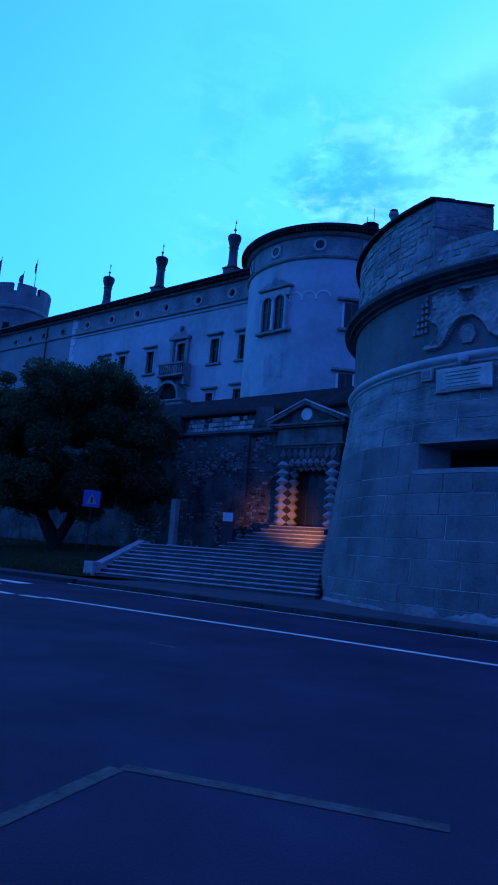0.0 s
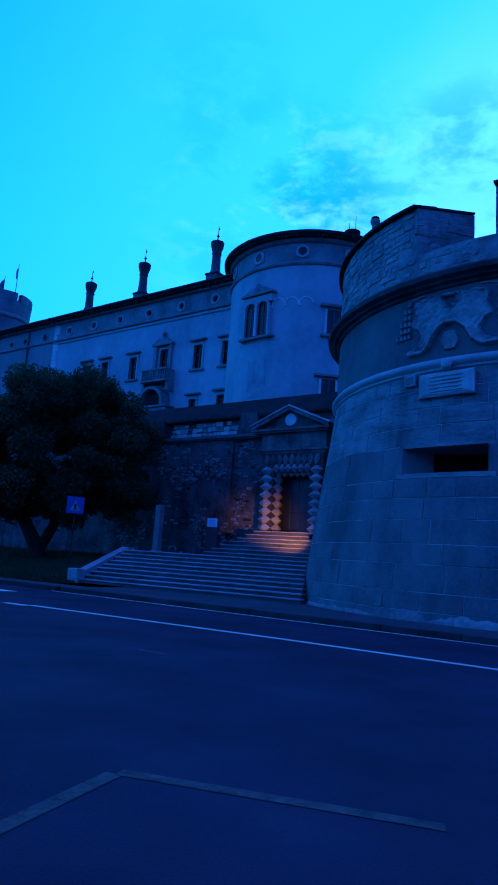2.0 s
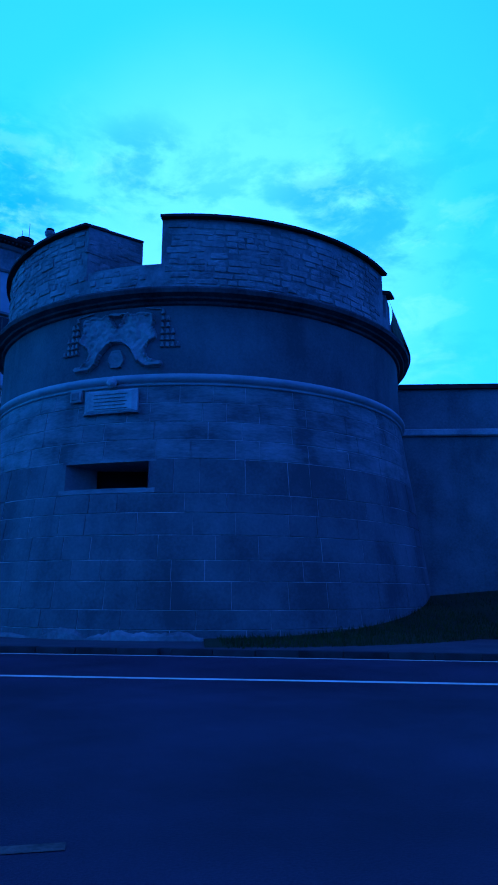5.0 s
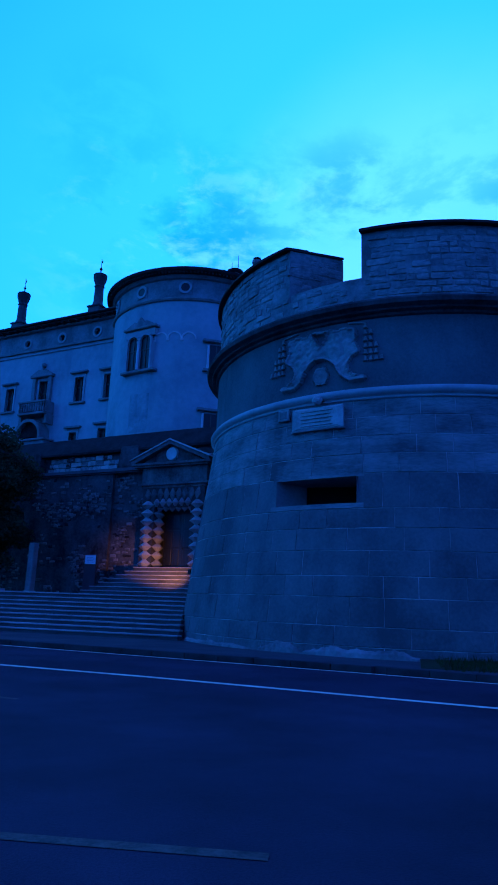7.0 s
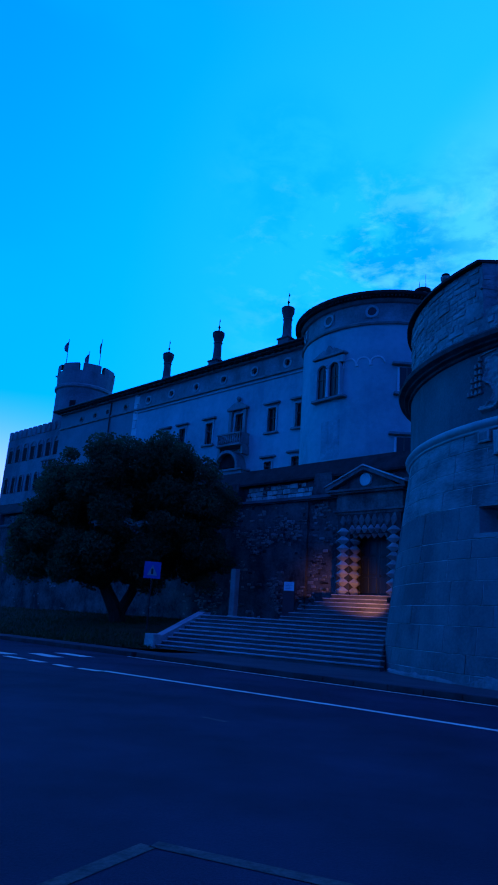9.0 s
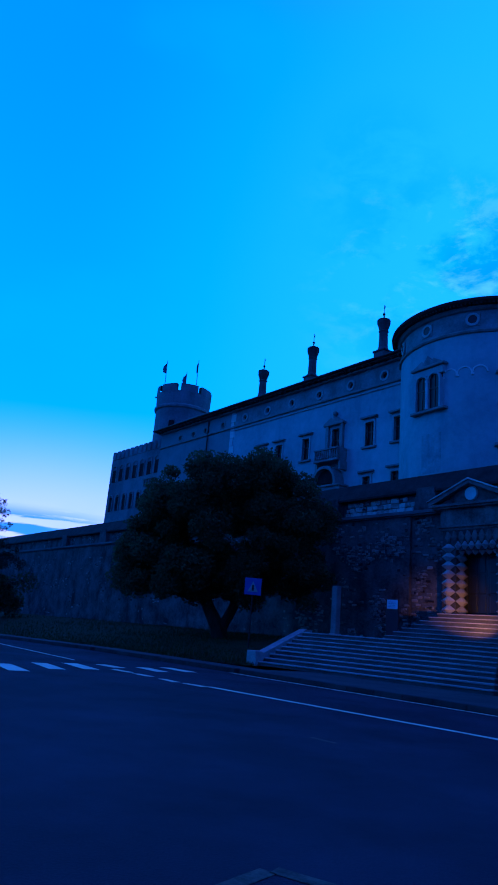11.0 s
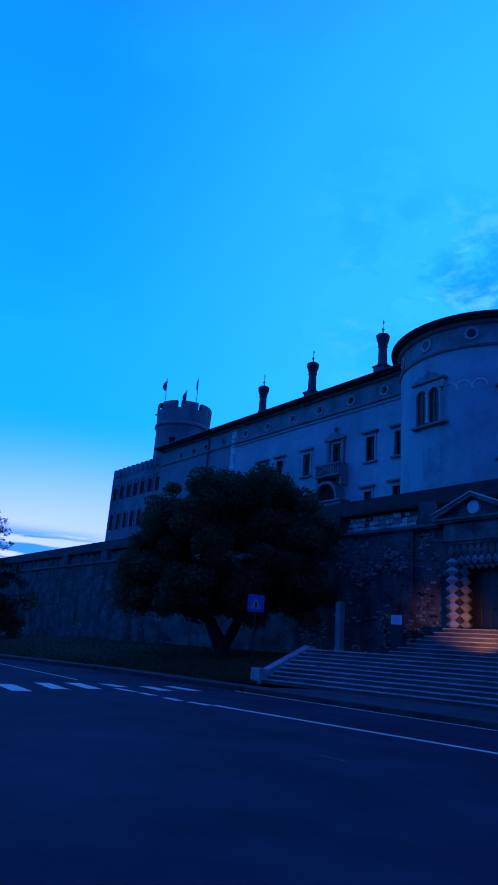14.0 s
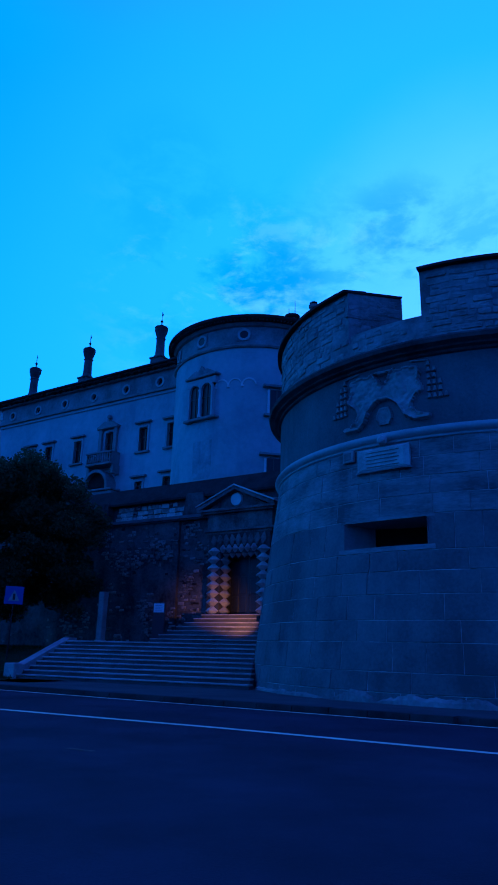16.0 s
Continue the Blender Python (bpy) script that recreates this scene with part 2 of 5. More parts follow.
M = {
    "asphalt": mat("asphalt", (0.019, 0.0135, 0.022), (0.062, 0.043, 0.068), 0.35, 0.95, 0.4, 48),
    "paint": mat("road_paint", (0.66, 0.58, 0.44), (0.95, 0.87, 0.68), 1.0, 0.7, 0.1, 45),
    "worn_paint": mat("worn_road_paint", (0.035, 0.028, 0.027), (0.16, 0.115, 0.09), 6.0, 0.8, 0.2, 30),
    "pavement": mat("pavement_asphalt", (0.055, 0.052, 0.053), (0.105, 0.098, 0.096), 0.6, 0.95, 0.2, 40),
    "kerb": mat("dark_kerb", (0.022, 0.020, 0.020), (0.06, 0.054, 0.052), 2.0, 0.8, 0.2, 40, per_piece=0.5),
    "soil": mat("soil_and_turf", (0.016, 0.022, 0.008), (0.045, 0.055, 0.018), 0.8, 1.0, 0.8, 25),
    "grass": mat("grass_blades", (0.018, 0.032, 0.006), (0.050, 0.070, 0.012), 1.5, 0.9, 0.0, 9, per_piece=0.5),
    "ashlar": mat("ashlar_limestone", (0.10, 0.095, 0.093), (0.235, 0.222, 0.21), 0.5, 0.88, 0.4, 11, per_piece=0.22, stain=0.4),
    # Rough dressing, plus the upper shaft's extra light put into a paler tone.
    "tooled": mat("rough_tooled_lit_limestone", (0.10, 0.096, 0.092), (0.33, 0.31, 0.29), 0.55, 0.9, 0.9, 5, per_piece=0.15, stain=0.5, squash=3.2),
    # Dark tone; on the portal it paints shade between the pointed blocks.
    "dark_stone": mat("dark_mottled_stone", (0.03, 0.028, 0.027), (0.11, 0.102, 0.096), 0.9, 0.9, 0.4, 9, stain=0.4),
    "chimney_stone": mat("weathered_chimney_stone", (0.07, 0.066, 0.062), (0.17, 0.16, 0.15), 1.2, 0.9, 0.3, 9, stain=0.3),
    "plaster_patch": mat("damp_repair_plaster", (0.22, 0.23, 0.228), (0.44, 0.45, 0.44), 0.7, 0.92, 0.15, 4, stain=0.6),
    "soft_trim": mat("lime_washed_trim", (0.30, 0.295, 0.285), (0.44, 0.43, 0.41), 1.2, 0.85, 0.15, 9),
    "mortar": mat("lime_mortar", (0.10, 0.095, 0.09), (0.62, 0.58, 0.54), 0.9, 0.95, 0.5, 5),
    "portal_stone": mat("weathered_portal_stone", (0.06, 0.055, 0.05), (0.24, 0.22, 0.20), 1.0, 0.85, 0.5, 9, stain=0.4),
    # Near-black: the recess's shade from the lamp is put into the door colour.
    "door_wood": mat("shade_dark_door", (0.010, 0.012, 0.014), (0.028, 0.031, 0.034), 1.5, 0.4, 0.3, 20, squash=0.12),
    "dressed": mat("dressed_stone", (0.24, 0.225, 0.21), (0.52, 0.49, 0.45), 1.2, 0.75, 0.3, 14, per_piece=0.3),
    "rubble": mat("rubble_stone", (0.14, 0.13, 0.122), (0.38, 0.355, 0.325), 0.8, 0.9, 0.9, 7, per_piece=0.25, stain=0.4),
    "merlon_mortar": mat("old_grey_mortar", (0.12, 0.112, 0.105), (0.34, 0.318, 0.295), 0.9, 0.95, 0.9, 7, stain=0.3),
    "pale_rubble": mat("pale_wall_stone", (0.22, 0.20, 0.18), (0.60, 0.56, 0.50), 1.5, 0.9, 0.6, 8, per_piece=1.1),
    "grey_render": mat("grey_render", (0.085, 0.085, 0.085), (0.175, 0.17, 0.166), 0.4, 0.9, 0.25, 12, stain=0.6),
    "old_wall": mat("old_wall_render", (0.026, 0.024, 0.024), (0.165, 0.15, 0.138), 0.8, 0.95, 1.0, 6, stain=0.4),
    "wall_stone": mat("curtain_wall_stone", (0.022, 0.020, 0.019), (0.27, 0.25, 0.225), 1.2, 0.95, 0.7, 8, per_piece=0.9),
    "plaster": mat("pale_plaster", (0.30, 0.31, 0.305), (0.48, 0.49, 0.475), 0.22, 0.9, 0.1, 2.2, stain=0.35),
    "frieze": mat("frieze_plaster", (0.16, 0.155, 0.15), (0.36, 0.345, 0.33), 0.7, 0.9, 0.15, 6, stain=0.3),
    "dark_plaster": mat("dark_plaster", (0.20, 0.195, 0.19), (0.30, 0.29, 0.28), 0.3, 0.9, 0.15, 10, stain=0.4),
    "trim": mat("window_trim_stone", (0.16, 0.15, 0.14), (0.30, 0.285, 0.26), 1.5, 0.8, 0.3, 14),
    "pale_trim": mat("pale_trim_stone", (0.50, 0.48, 0.45), (0.70, 0.67, 0.62), 1.5, 0.8, 0.2, 14),
    "roof": mat("dark_roof_tiles", (0.012, 0.010, 0.009), (0.042, 0.036, 0.032), 1.2, 0.9, 0.5, 9),
    "eave": mat("eave_wood", (0.03, 0.026, 0.022), (0.075, 0.065, 0.055), 1.0, 0.85, 0.3, 12, squash=0.2),
    "wood": mat("old_oak", (0.035, 0.027, 0.02), (0.10, 0.075, 0.05), 2.0, 0.6, 0.3, 20, squash=0.12),
    "iron": mat("dark_iron", (0.02, 0.02, 0.02), (0.06, 0.06, 0.06), 3.0, 0.5, 0.1, 20, metal=0.8),
    "steel": mat("grey_steel", (0.25, 0.25, 0.25), (0.36, 0.36, 0.36), 2.0, 0.45, 0.05, 20, metal=0.4),
    # Darkened for the risers: their shade is put into this colour.
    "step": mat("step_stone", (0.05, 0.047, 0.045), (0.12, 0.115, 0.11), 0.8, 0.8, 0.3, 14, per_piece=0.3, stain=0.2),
    # Paler than the risers: sky light on tread edges is put into colour.
    "nose": mat("sky_lit_worn_nosing", (0.20, 0.19, 0.185), (0.46, 0.43, 0.41), 1.0, 0.7, 0.2, 14),
    "bark": mat("bark", (0.018, 0.014, 0.011), (0.055, 0.045, 0.035), 3.0, 0.95, 0.9, 14, squash=0.25),
    "leaf": mat("broad_leaves", (0.040, 0.058, 0.024), (0.115, 0.135, 0.062), 0.6, 0.95, 0.0, 5, per_piece=0.5),
    "needle": mat("conifer_needles", (0.010, 0.018, 0.009), (0.035, 0.05, 0.022), 0.9, 0.8, 0.0, 5, per_piece=0.8),
    "sign_blue": mat("sign_blue", (0.02, 0.06, 0.28), (0.03, 0.08, 0.34), 2.0, 0.4, 0.0),
    "white": mat("white_panel", (0.72, 0.74, 0.76), (0.82, 0.83, 0.84), 2.0, 0.5, 0.0),
    "maroon": mat("maroon_board", (0.075, 0.028, 0.03), (0.11, 0.04, 0.042), 2.0, 0.5, 0.0),
    "flag": mat("flag_cloth", (0.10, 0.10, 0.14), (0.22, 0.22, 0.30), 2.0, 0.9, 0.1),
    # Near-black tone painting the shade of interiors that are not built.
    "void": mat("interior_shade", (0.010, 0.010, 0.010), (0.022, 0.021, 0.02), 1.0, 0.95, 0.0),
    "far_wall": mat("far_building_render", (0.13, 0.13, 0.13), (0.28, 0.27, 0.26), 0.3, 0.9, 0.2, 5, stain=0.3),
}
for key in ("leaf", "needle"):
    tree_nodes = M[key].node_tree
    leafy = tree_nodes.nodes["Principled BSDF"]
    thin = tree_nodes.nodes.new("ShaderNodeBsdfTranslucent")
    tree_nodes.links.new(leafy.inputs["Base Color"].links[0].from_socket, thin.inputs["Color"])
    blend = tree_nodes.nodes.new("ShaderNodeMixShader")
    blend.inputs[0].default_value = 0.5
    tree_nodes.links.new(leafy.outputs[0], blend.inputs[1])
    tree_nodes.links.new(thin.outputs[0], blend.inputs[2])
    tree_nodes.links.new(blend.outputs[0], tree_nodes.nodes["Material Output"].inputs[0])
glass = bpy.data.materials.new("window_glass")
glass.use_nodes = True
g = glass.node_tree.nodes["Principled BSDF"]
g.inputs["Specular IOR Level"].default_value = 0.35
g.inputs["Base Color"].default_value, g.inputs["Roughness"].default_value = (0.008, 0.009, 0.010, 1), 0.35
M["glass"] = glass
lamp_glow = bpy.data.materials.new("lamp_lens")
lamp_glow.use_nodes = True
g = lamp_glow.node_tree.nodes["Principled BSDF"]
g.inputs["Emission Color"].default_value, g.inputs["Emission Strength"].default_value = (1.0, 0.42, 0.08, 1), 6.0
M["lamp"] = lamp_glow


# ---- mesh helpers ----
def mesh_object(name, bm, material, m=None, smooth=False):
    me = bpy.data.meshes.new(name)
    bmesh.ops.recalc_face_normals(bm, faces=bm.faces)
    if smooth:
        for face in bm.faces:
            face.smooth = True
    bm.to_mesh(me)
    bm.free()
    me.materials.append(M[material])
    ob = new(name, me)
    if m is not None:
        ob.matrix_basis = m
    return ob


def part(name, bm, material, parent, label="", m=None, smooth=False):
    ob = mesh_object(name, bm, material, m, smooth)
    ob.parent = parent
    if label:
        ob["label"] = label
    return ob


def piece(name, me, parent, m):
    ob = new(name, me)
    ob.parent, ob.matrix_basis = parent, m
    return ob


def thing(name, label, category, m=None, group="", kind=""):
    ob = tagged(new(name), label, category, group, kind)
    if m is not None:
        ob.matrix_basis = m
    return ob


def box(x0, x1, y0, y1, z0, z1, bm=None, bevel=0.0):
    own = bm is None
    b = bmesh.new()
    v = [b.verts.new((x, y, z)) for x in (x0, x1) for y in (y0, y1) for z in (z0, z1)]
    for q in ((0, 1, 3, 2), (4, 6, 7, 5), (0, 4, 5, 1), (2, 3, 7, 6), (0, 2, 6, 4), (1, 5, 7, 3)):
        b.faces.new([v[i] for i in q])
    if bevel:
        bmesh.ops.bevel(b, geom=b.edges[:], offset=bevel, segments=1, affect="EDGES")
    if own:
        return b
    join(bm, b)
    return bm


def join(bm, other):
    """Move all of other's faces into bm."""
    index = {v: bm.verts.new(v.co) for v in other.verts}
    for face in other.faces:
        bm.faces.new([index[v] for v in face.verts])
    other.free()
    return bm


def prism(outline, y0, y1, bm=None):
    """An outline of (x, z) pushed along y."""
    b = bm or bmesh.new()
    a = [b.verts.new((x, y0, z)) for x, z in outline]
    c = [b.verts.new((x, y1, z)) for x, z in outline]
    b.faces.new(a)
    b.faces.new(c[::-1])
    for i in range(len(a)):
        k = (i + 1) % len(a)
        b.faces.new((a[i], a[k], c[k], c[i]))
    return b


def slab(outline, z0, z1, bm=None):
    """An outline of (x, y) pushed up."""
    b = bm or bmesh.new()
    a = [b.verts.new((x, y, z0)) for x, y in outline]
    c = [b.verts.new((x, y, z1)) for x, y in outline]
    b.faces.new(a[::-1])
    b.faces.new(c)
    for i in range(len(a)):
        k = (i + 1) % len(a)
        b.faces.new((a[i], a[k], c[k], c[i]))
    return b


def lathe(profile, segments=48, start=0.0, end=360.0, bm=None):
    """A profile of (radius, z) turned about z; closed when it runs all the way round."""
    b = bm or bmesh.new()
    full = end - start >= 359.9
    count = segments if full else segments + 1
    rings = []
    for i in range(count):
        a = radians(start + (end - start) * i / segments)
        rings.append([b.verts.new((r * math.cos(a), r * math.sin(a), z)) for r, z in profile])
    for i in range(segments):
        p, q = rings[i], rings[(i + 1) % count]
        for k in range(len(profile) - 1):
            b.faces.new((p[k], q[k], q[k + 1], p[k + 1]))
    return b


def tube(points, radii, sides=7, bm=None):
    b = bm or bmesh.new()
    last = None
    for i, (p, r) in enumerate(zip(points, radii)):
        p = Vector(p)
        d = Vector(points[min(i + 1, len(points) - 1)]) - Vector(points[max(i - 1, 0)])
        q = d.to_track_quat("Z", "Y")
        ring = [b.verts.new(p + q @ Vector((r * math.cos(t), r * math.sin(t), 0))) for t in (math.tau * k / sides for k in range(sides))]
        if last:
            for k in range(sides):
                b.faces.new((last[k], last[(k + 1) % sides], ring[(k + 1) % sides], ring[k]))
        last = ring
    b.faces.new(last)
    return b


# Frames along the walls: local x runs to the right along the wall, y into the castle.
WALL = pose(3.23, 34.85, 0, 0, 0, -37.7)
PALACE = pose(-3.58, 49.87, 0, 0, 0, -37.7)
STAIR = pose(-6.1, 28.6, 0, 0, 0, -28.7)
BASTION = pose(12.19, 25.55, 0.174, 0, 0, -0.5) @ Matrix.Scale(0.88, 4)
ROUND = pose(4.97, 47.80, 0)

# ---- ground, road, kerbs ----
KERB = [(60, -26.5), (20, 4.7), (6.3, 15.3), (-6, 24.35), (-14.5, 30.3), (-19.7, 32.7), (-24.3, 34.8), (-29.6, 36.5), (-45, 40.0), (-90, 47.0)]


def offset_line(line, d):
    out = []
    for i, p in enumerate(line):
        a, b = Vector(line[max(i - 1, 0)]), Vector(line[min(i + 1, len(line) - 1)])
        t = (b - a).normalized()
        out.append((p[0] + t.y * d, p[1] - t.x * d))
    return out


def ribbon(line, d0, d1, z0, z1=None):
    """A strip beside a line, between two offsets; with z1 it is a solid."""
    a, c = offset_line(line, d0), offset_line(line, d1)
    b = bmesh.new()
    if z1 is None:
        va, vc = [b.verts.new((*p, z0)) for p in a], [b.verts.new((*p, z0)) for p in c]
        for i in range(len(a) - 1):
            b.faces.new((va[i], va[i + 1], vc[i + 1], vc[i]))
        return b
    rows = [[b.verts.new((*p, z)) for p in l] for l, z in ((a, z0), (a, z1), (c, z1), (c, z0))]
    for i in range(len(a) - 1):
        for k in range(4):
            r, s = rows[k], rows[(k + 1) % 4]
            b.faces.new((r[i], r[i + 1], s[i + 1], s[i]))
    return b


bm = bmesh.new()
n = 40
grid = [[bm.verts.new(((i - n / 2) ** 3 * 0.25, (k - n / 2) ** 3 * 0.25, -0.02)) for k in range(n + 1)] for i in range(n + 1)]
for i in range(n):
    for k in range(n):
        bm.faces.new((grid[i][k], grid[i + 1][k], grid[i + 1][k + 1], grid[i][k + 1]))
tagged(mesh_object("ground", bm, "soil"), "dark soil and turf reaching to the horizon", "ground", kind="structure")

road_edge = [(60, -26.5), (20, 4.7), (6.3, 15.3), (-6, 24.35), (-14.5, 30.3), (-19.7, 32.7), (-24.3, 34.8), (-29.6, 36.5), (-45, 40.0), (-90, 47.0)]
bm = bmesh.new()
bm.faces.new([bm.verts.new((x, y, 0.0)) for x, y in road_edge + [(-90, 20), (-60, -30), (0, -40), (60, -40)]])
tagged(mesh_object("road", bm, "asphalt"), "dark worn asphalt road and forecourt", "road", kind="structure")

pavement = tagged(mesh_object("pavement", ribbon(KERB[:4], 0.3, 4.9, -0.1, 0.15), "pavement"), "grey asphalt pavement behind a granite kerb", "pavement", kind="structure")
far_pave = tagged(mesh_object("pavement", ribbon(KERB[3:], 0.3, 1.5, -0.1, 0.148), "pavement"), "narrow grey pavement along the lawn", "pavement", kind="structure")
gutter = tagged(mesh_object("trim", ribbon(KERB[:4], -0.20, -0.06, 0.004), "paint"), "thin pale gutter line at the road edge", "gutter line", kind="structure")

# Added wall, out of view: blocks low sky so the lower masonry darkens.
south = tagged(mesh_object("wall_south", box(-70, 70, -22.0, -21.0, -0.1, 11.0), "far_wall"), "plain grey unseen wall added behind the camera to shade the lower masonry", "wall", kind="structure")

# ---- road markings ----
def strip(name, a, b, width, material, label):
    a, b = Vector((*a, 0)), Vector((*b, 0))
    t = (b - a).normalized()
    s = Vector((-t.y, t.x, 0)) * width / 2
    q = bmesh.new()
    steps = max(1, int((b - a).length / 2))
    rows = []
    for i in range(steps + 1):
        p = a.lerp(b, i / steps)
        rows.append([q.verts.new(p + s * random.uniform(0.9, 1.1) + Vector((0, 0, 0.005))), q.verts.new(p - s * random.uniform(0.9, 1.1) + Vector((0, 0, 0.005)))])
    for i in range(steps):
        q.faces.new((rows[i][0], rows[i][1], rows[i + 1][1], rows[i + 1][0]))
    return tagged(mesh_object(name, q, material), label, "road marking", kind="structure")


for a, c in (((-4.95, 17.66), (1.2, 13.75)), ((1.2, 13.75), (8.3, 8.72)), ((8.3, 8.72), (40, -15.0))):
    strip("edge_line", a, c, 0.2, "paint", "long white line along the carriageway")
strip("edge_line", (-11.2, 22.4), (-21.8, 31.4), 0.12, "paint", "thin white line beyond the crossing")
strip("edge_line", (-1.31, 10.9), (-0.9, 10.6), 0.10, "worn_paint", "short worn white dash on the asphalt")
strip("parking_line", (-0.67, 4.84), (1.35, 4.2), 0.12, "worn_paint", "worn white parking bay line")
strip("parking_line", (-0.70, 4.80), (-1.35, 3.3), 0.12, "worn_paint", "worn white parking bay line")
CROSSING = [((-11.44, 14.92), (-10.2, 13.9)), ((-11.46, 16.5), (-10.04, 15.2)), ((-11.1, 17.85), (-9.56, 16.27)), ((-10.9, 19.5), (-9.42, 17.97)),
            ((-10.48, 20.7), (-8.96, 19.2)), ((-9.85, 21.6), (-8.9, 21.0)), ((-8.64, 22.2), (-7.5, 21.2)), ((-8.23, 23.4), (-6.95, 22.4))]
for a, c in CROSSING:
    strip("crossing_stripe", a, c, 0.5, "paint", "white painted stripe of the pedestrian crossing")["group"] = "stripes of the crossing"
for a, c in (((-8.72, 20.13), (-7.9, 19.57)), ((-7.66, 19.36), (-7.0, 18.88)), ((-6.56, 18.53), (-5.94, 17.97)), ((-5.67, 17.9), (-4.98, 17.5))):
    strip("edge_dash", a, c, 0.26, "paint", "short white dash before the carriageway line")["group"] = "dashes by the crossing"
bm = slab([(-6.5, 5.6), (-2.75, 3.85), (-2.42, 3.55), (-2.12, 3.25), (-1.95, 2.4), (-1.95, 0.5), (-8, 0.5), (-8, 6.0)], -0.1, 0.09)
tagged(mesh_object("pavement", bm, "pavement"), "grey pavement corner on the near side of the road", "pavement", kind="structure")

# ---- lawn bank rising to the curtain wall ----
bm = bmesh.new()
inner = offset_line(KERB[3:], 1.4)
inner[0] = (-6.4, 28.2)
rows = []
for i, (x, y) in enumerate(inner):
    p = Vector((x, y, 0.16))
    local = WALL.inverted() @ p
    q = WALL @ Vector((local.x if i else -6.0, 0.4, 1.3))
    if i == 0:
        q = WALL @ Vector((-7.5, 0.4, 1.6))
    row = []
    for k in range(9):
        f = k / 8
        v = p.lerp(q, f)
        v.z = 0.12 + (q.z - 0.12) * (1 - (1 - f) ** 2) + 0.05 * noise.noise(v * 0.6)
        row.append(bm.verts.new(v))
    rows.append(row)
for i in range(len(rows) - 1):
    for k in range(8):
        bm.faces.new((rows[i][k], rows[i][k + 1], rows[i + 1][k + 1], rows[i + 1][k]))
lawn = tagged(mesh_object("lawn", bm, "soil", smooth=True), "dark grass bank rising to the castle wall", "lawn", kind="structure")

# ---- curtain wall ----
wall = thing("curtain_wall", "tall dark weathered castle wall with a ledge and stone parapet", "castle wall", WALL, kind="structure")
part("wall_body", box(-130, -4.3, 0.0, 1.4, -0.2, 8.25), "old_wall", wall, "stained dark rendered masonry")
for x0, x1, z0 in ((-4.3, -1.12, -0.2), (-1.12, 1.12, 6.15), (1.12, 6.0, -0.2)):
    part("wall_body", box(x0, x1, 0.18, 1.4, z0, 8.4), "old_wall", wall, "rough dark stonework beside the portal")
bm = prism([(-130, 8.25), (-130, 8.33), (-2.0, 8.33), (-2.0, 8.25)], -0.10, 1.4)
join(bm, prism([(-130, 8.331), (-130, 8.50), (-2.0, 8.50), (-2.0, 8.331)], -0.2, 1.4))
part("ledge", bm, "grey_render", wall, "projecting stone ledge")
part("parapet", box(-130, 6.0, 0.35, 1.4, 8.502, 9.6), "old_wall", wall, "parapet above the ledge")
# sloping tiled cap
bm = bmesh.new()
a = [bm.verts.new((x, y, z)) for x in (-130, 6.5) for y, z in ((0.0, 9.50), (0.0, 9.62), (0.85, 10.68), (1.9, 10.0), (1.9, 9.5))]
for k in range(5):
    bm.faces.new((a[k], a[(k + 1) % 5], a[5 + (k + 1) % 5], a[5 + k]))
bm.faces.new(a[:5])
bm.faces.new(a[5:])
part("coping", bm, "roof", wall, "dark tiled coping")
# piers on the parapet
for x in (-3.3, -10.4, -17.6, -25.0, -33.0, -41.0, -50.0):
    part("pier", prism([(x - 0.75, 8.504), (x + 0.75, 8.504), (x + 0.55, 9.75), (x - 0.55, 9.75)], -0.06, 0.7), "old_wall", wall)
# parapet stones, pale and uneven
stone_mesh = []
for w, h in ((0.42, 0.26), (0.30, 0.22), (0.55, 0.28), (0.24, 0.2)):
    b = box(-w / 2, w / 2, -0.06, 0.1, -h / 2, h / 2, bevel=0.03)
    me = bpy.data.meshes.new("stone")
    b.to_mesh(me)
    b.free()
    me.materials.append(M["pale_rubble"])
    stone_mesh.append((w, h, me))
rng = random.Random(4)
for x0, x1 in ((-9.5, -4.15), (-2.5, 4.0), (-16.7, -11.3), (-24.0, -18.5), (-32.0, -26.0)):
    for row in range(3):
        x = x0 + rng.uniform(0, 0.3)
        while x < x1:
            w, h, me = rng.choice(stone_mesh)
            if rng.random() < 0.85:
                piece("stone", me, wall, pose(x + w / 2, 0.34, 8.68 + row * 0.3 + rng.uniform(-0.02, 0.02), 0, rng.uniform(-3, 3), 0))
            x += w + 0.03
# scattered stones of the lower wall where the render has fallen off
b = box(-0.15, 0.15, -0.03, 0.08, -0.075, 0.075, bevel=0.025)
low_stone = bpy.data.meshes.new("stone")
b.to_mesh(low_stone)
b.free()
low_stone.materials.append(M["wall_stone"])
for k in range(240):
    x = -4.2 + 2.2 * rng.random() if k < 90 else rng.uniform(-10, -4.4)
    z = rng.uniform(1.7, 8.0)
    if noise.noise(Vector((x * 0.7, 0, z * 0.7))) < -0.12:
        continue
    piece("stone", low_stone, wall, pose(x, 0.17 if x > -4.3 else 0.0, round(z / 0.17) * 0.17, 0, rng.uniform(-4, 4), 0) @ Matrix.Diagonal((rng.uniform(0.6, 1.4), 1, rng.uniform(0.7, 1.1), 1)))
# the rest of the stones that show through the render, too small to tell apart
verts, faces = [], []
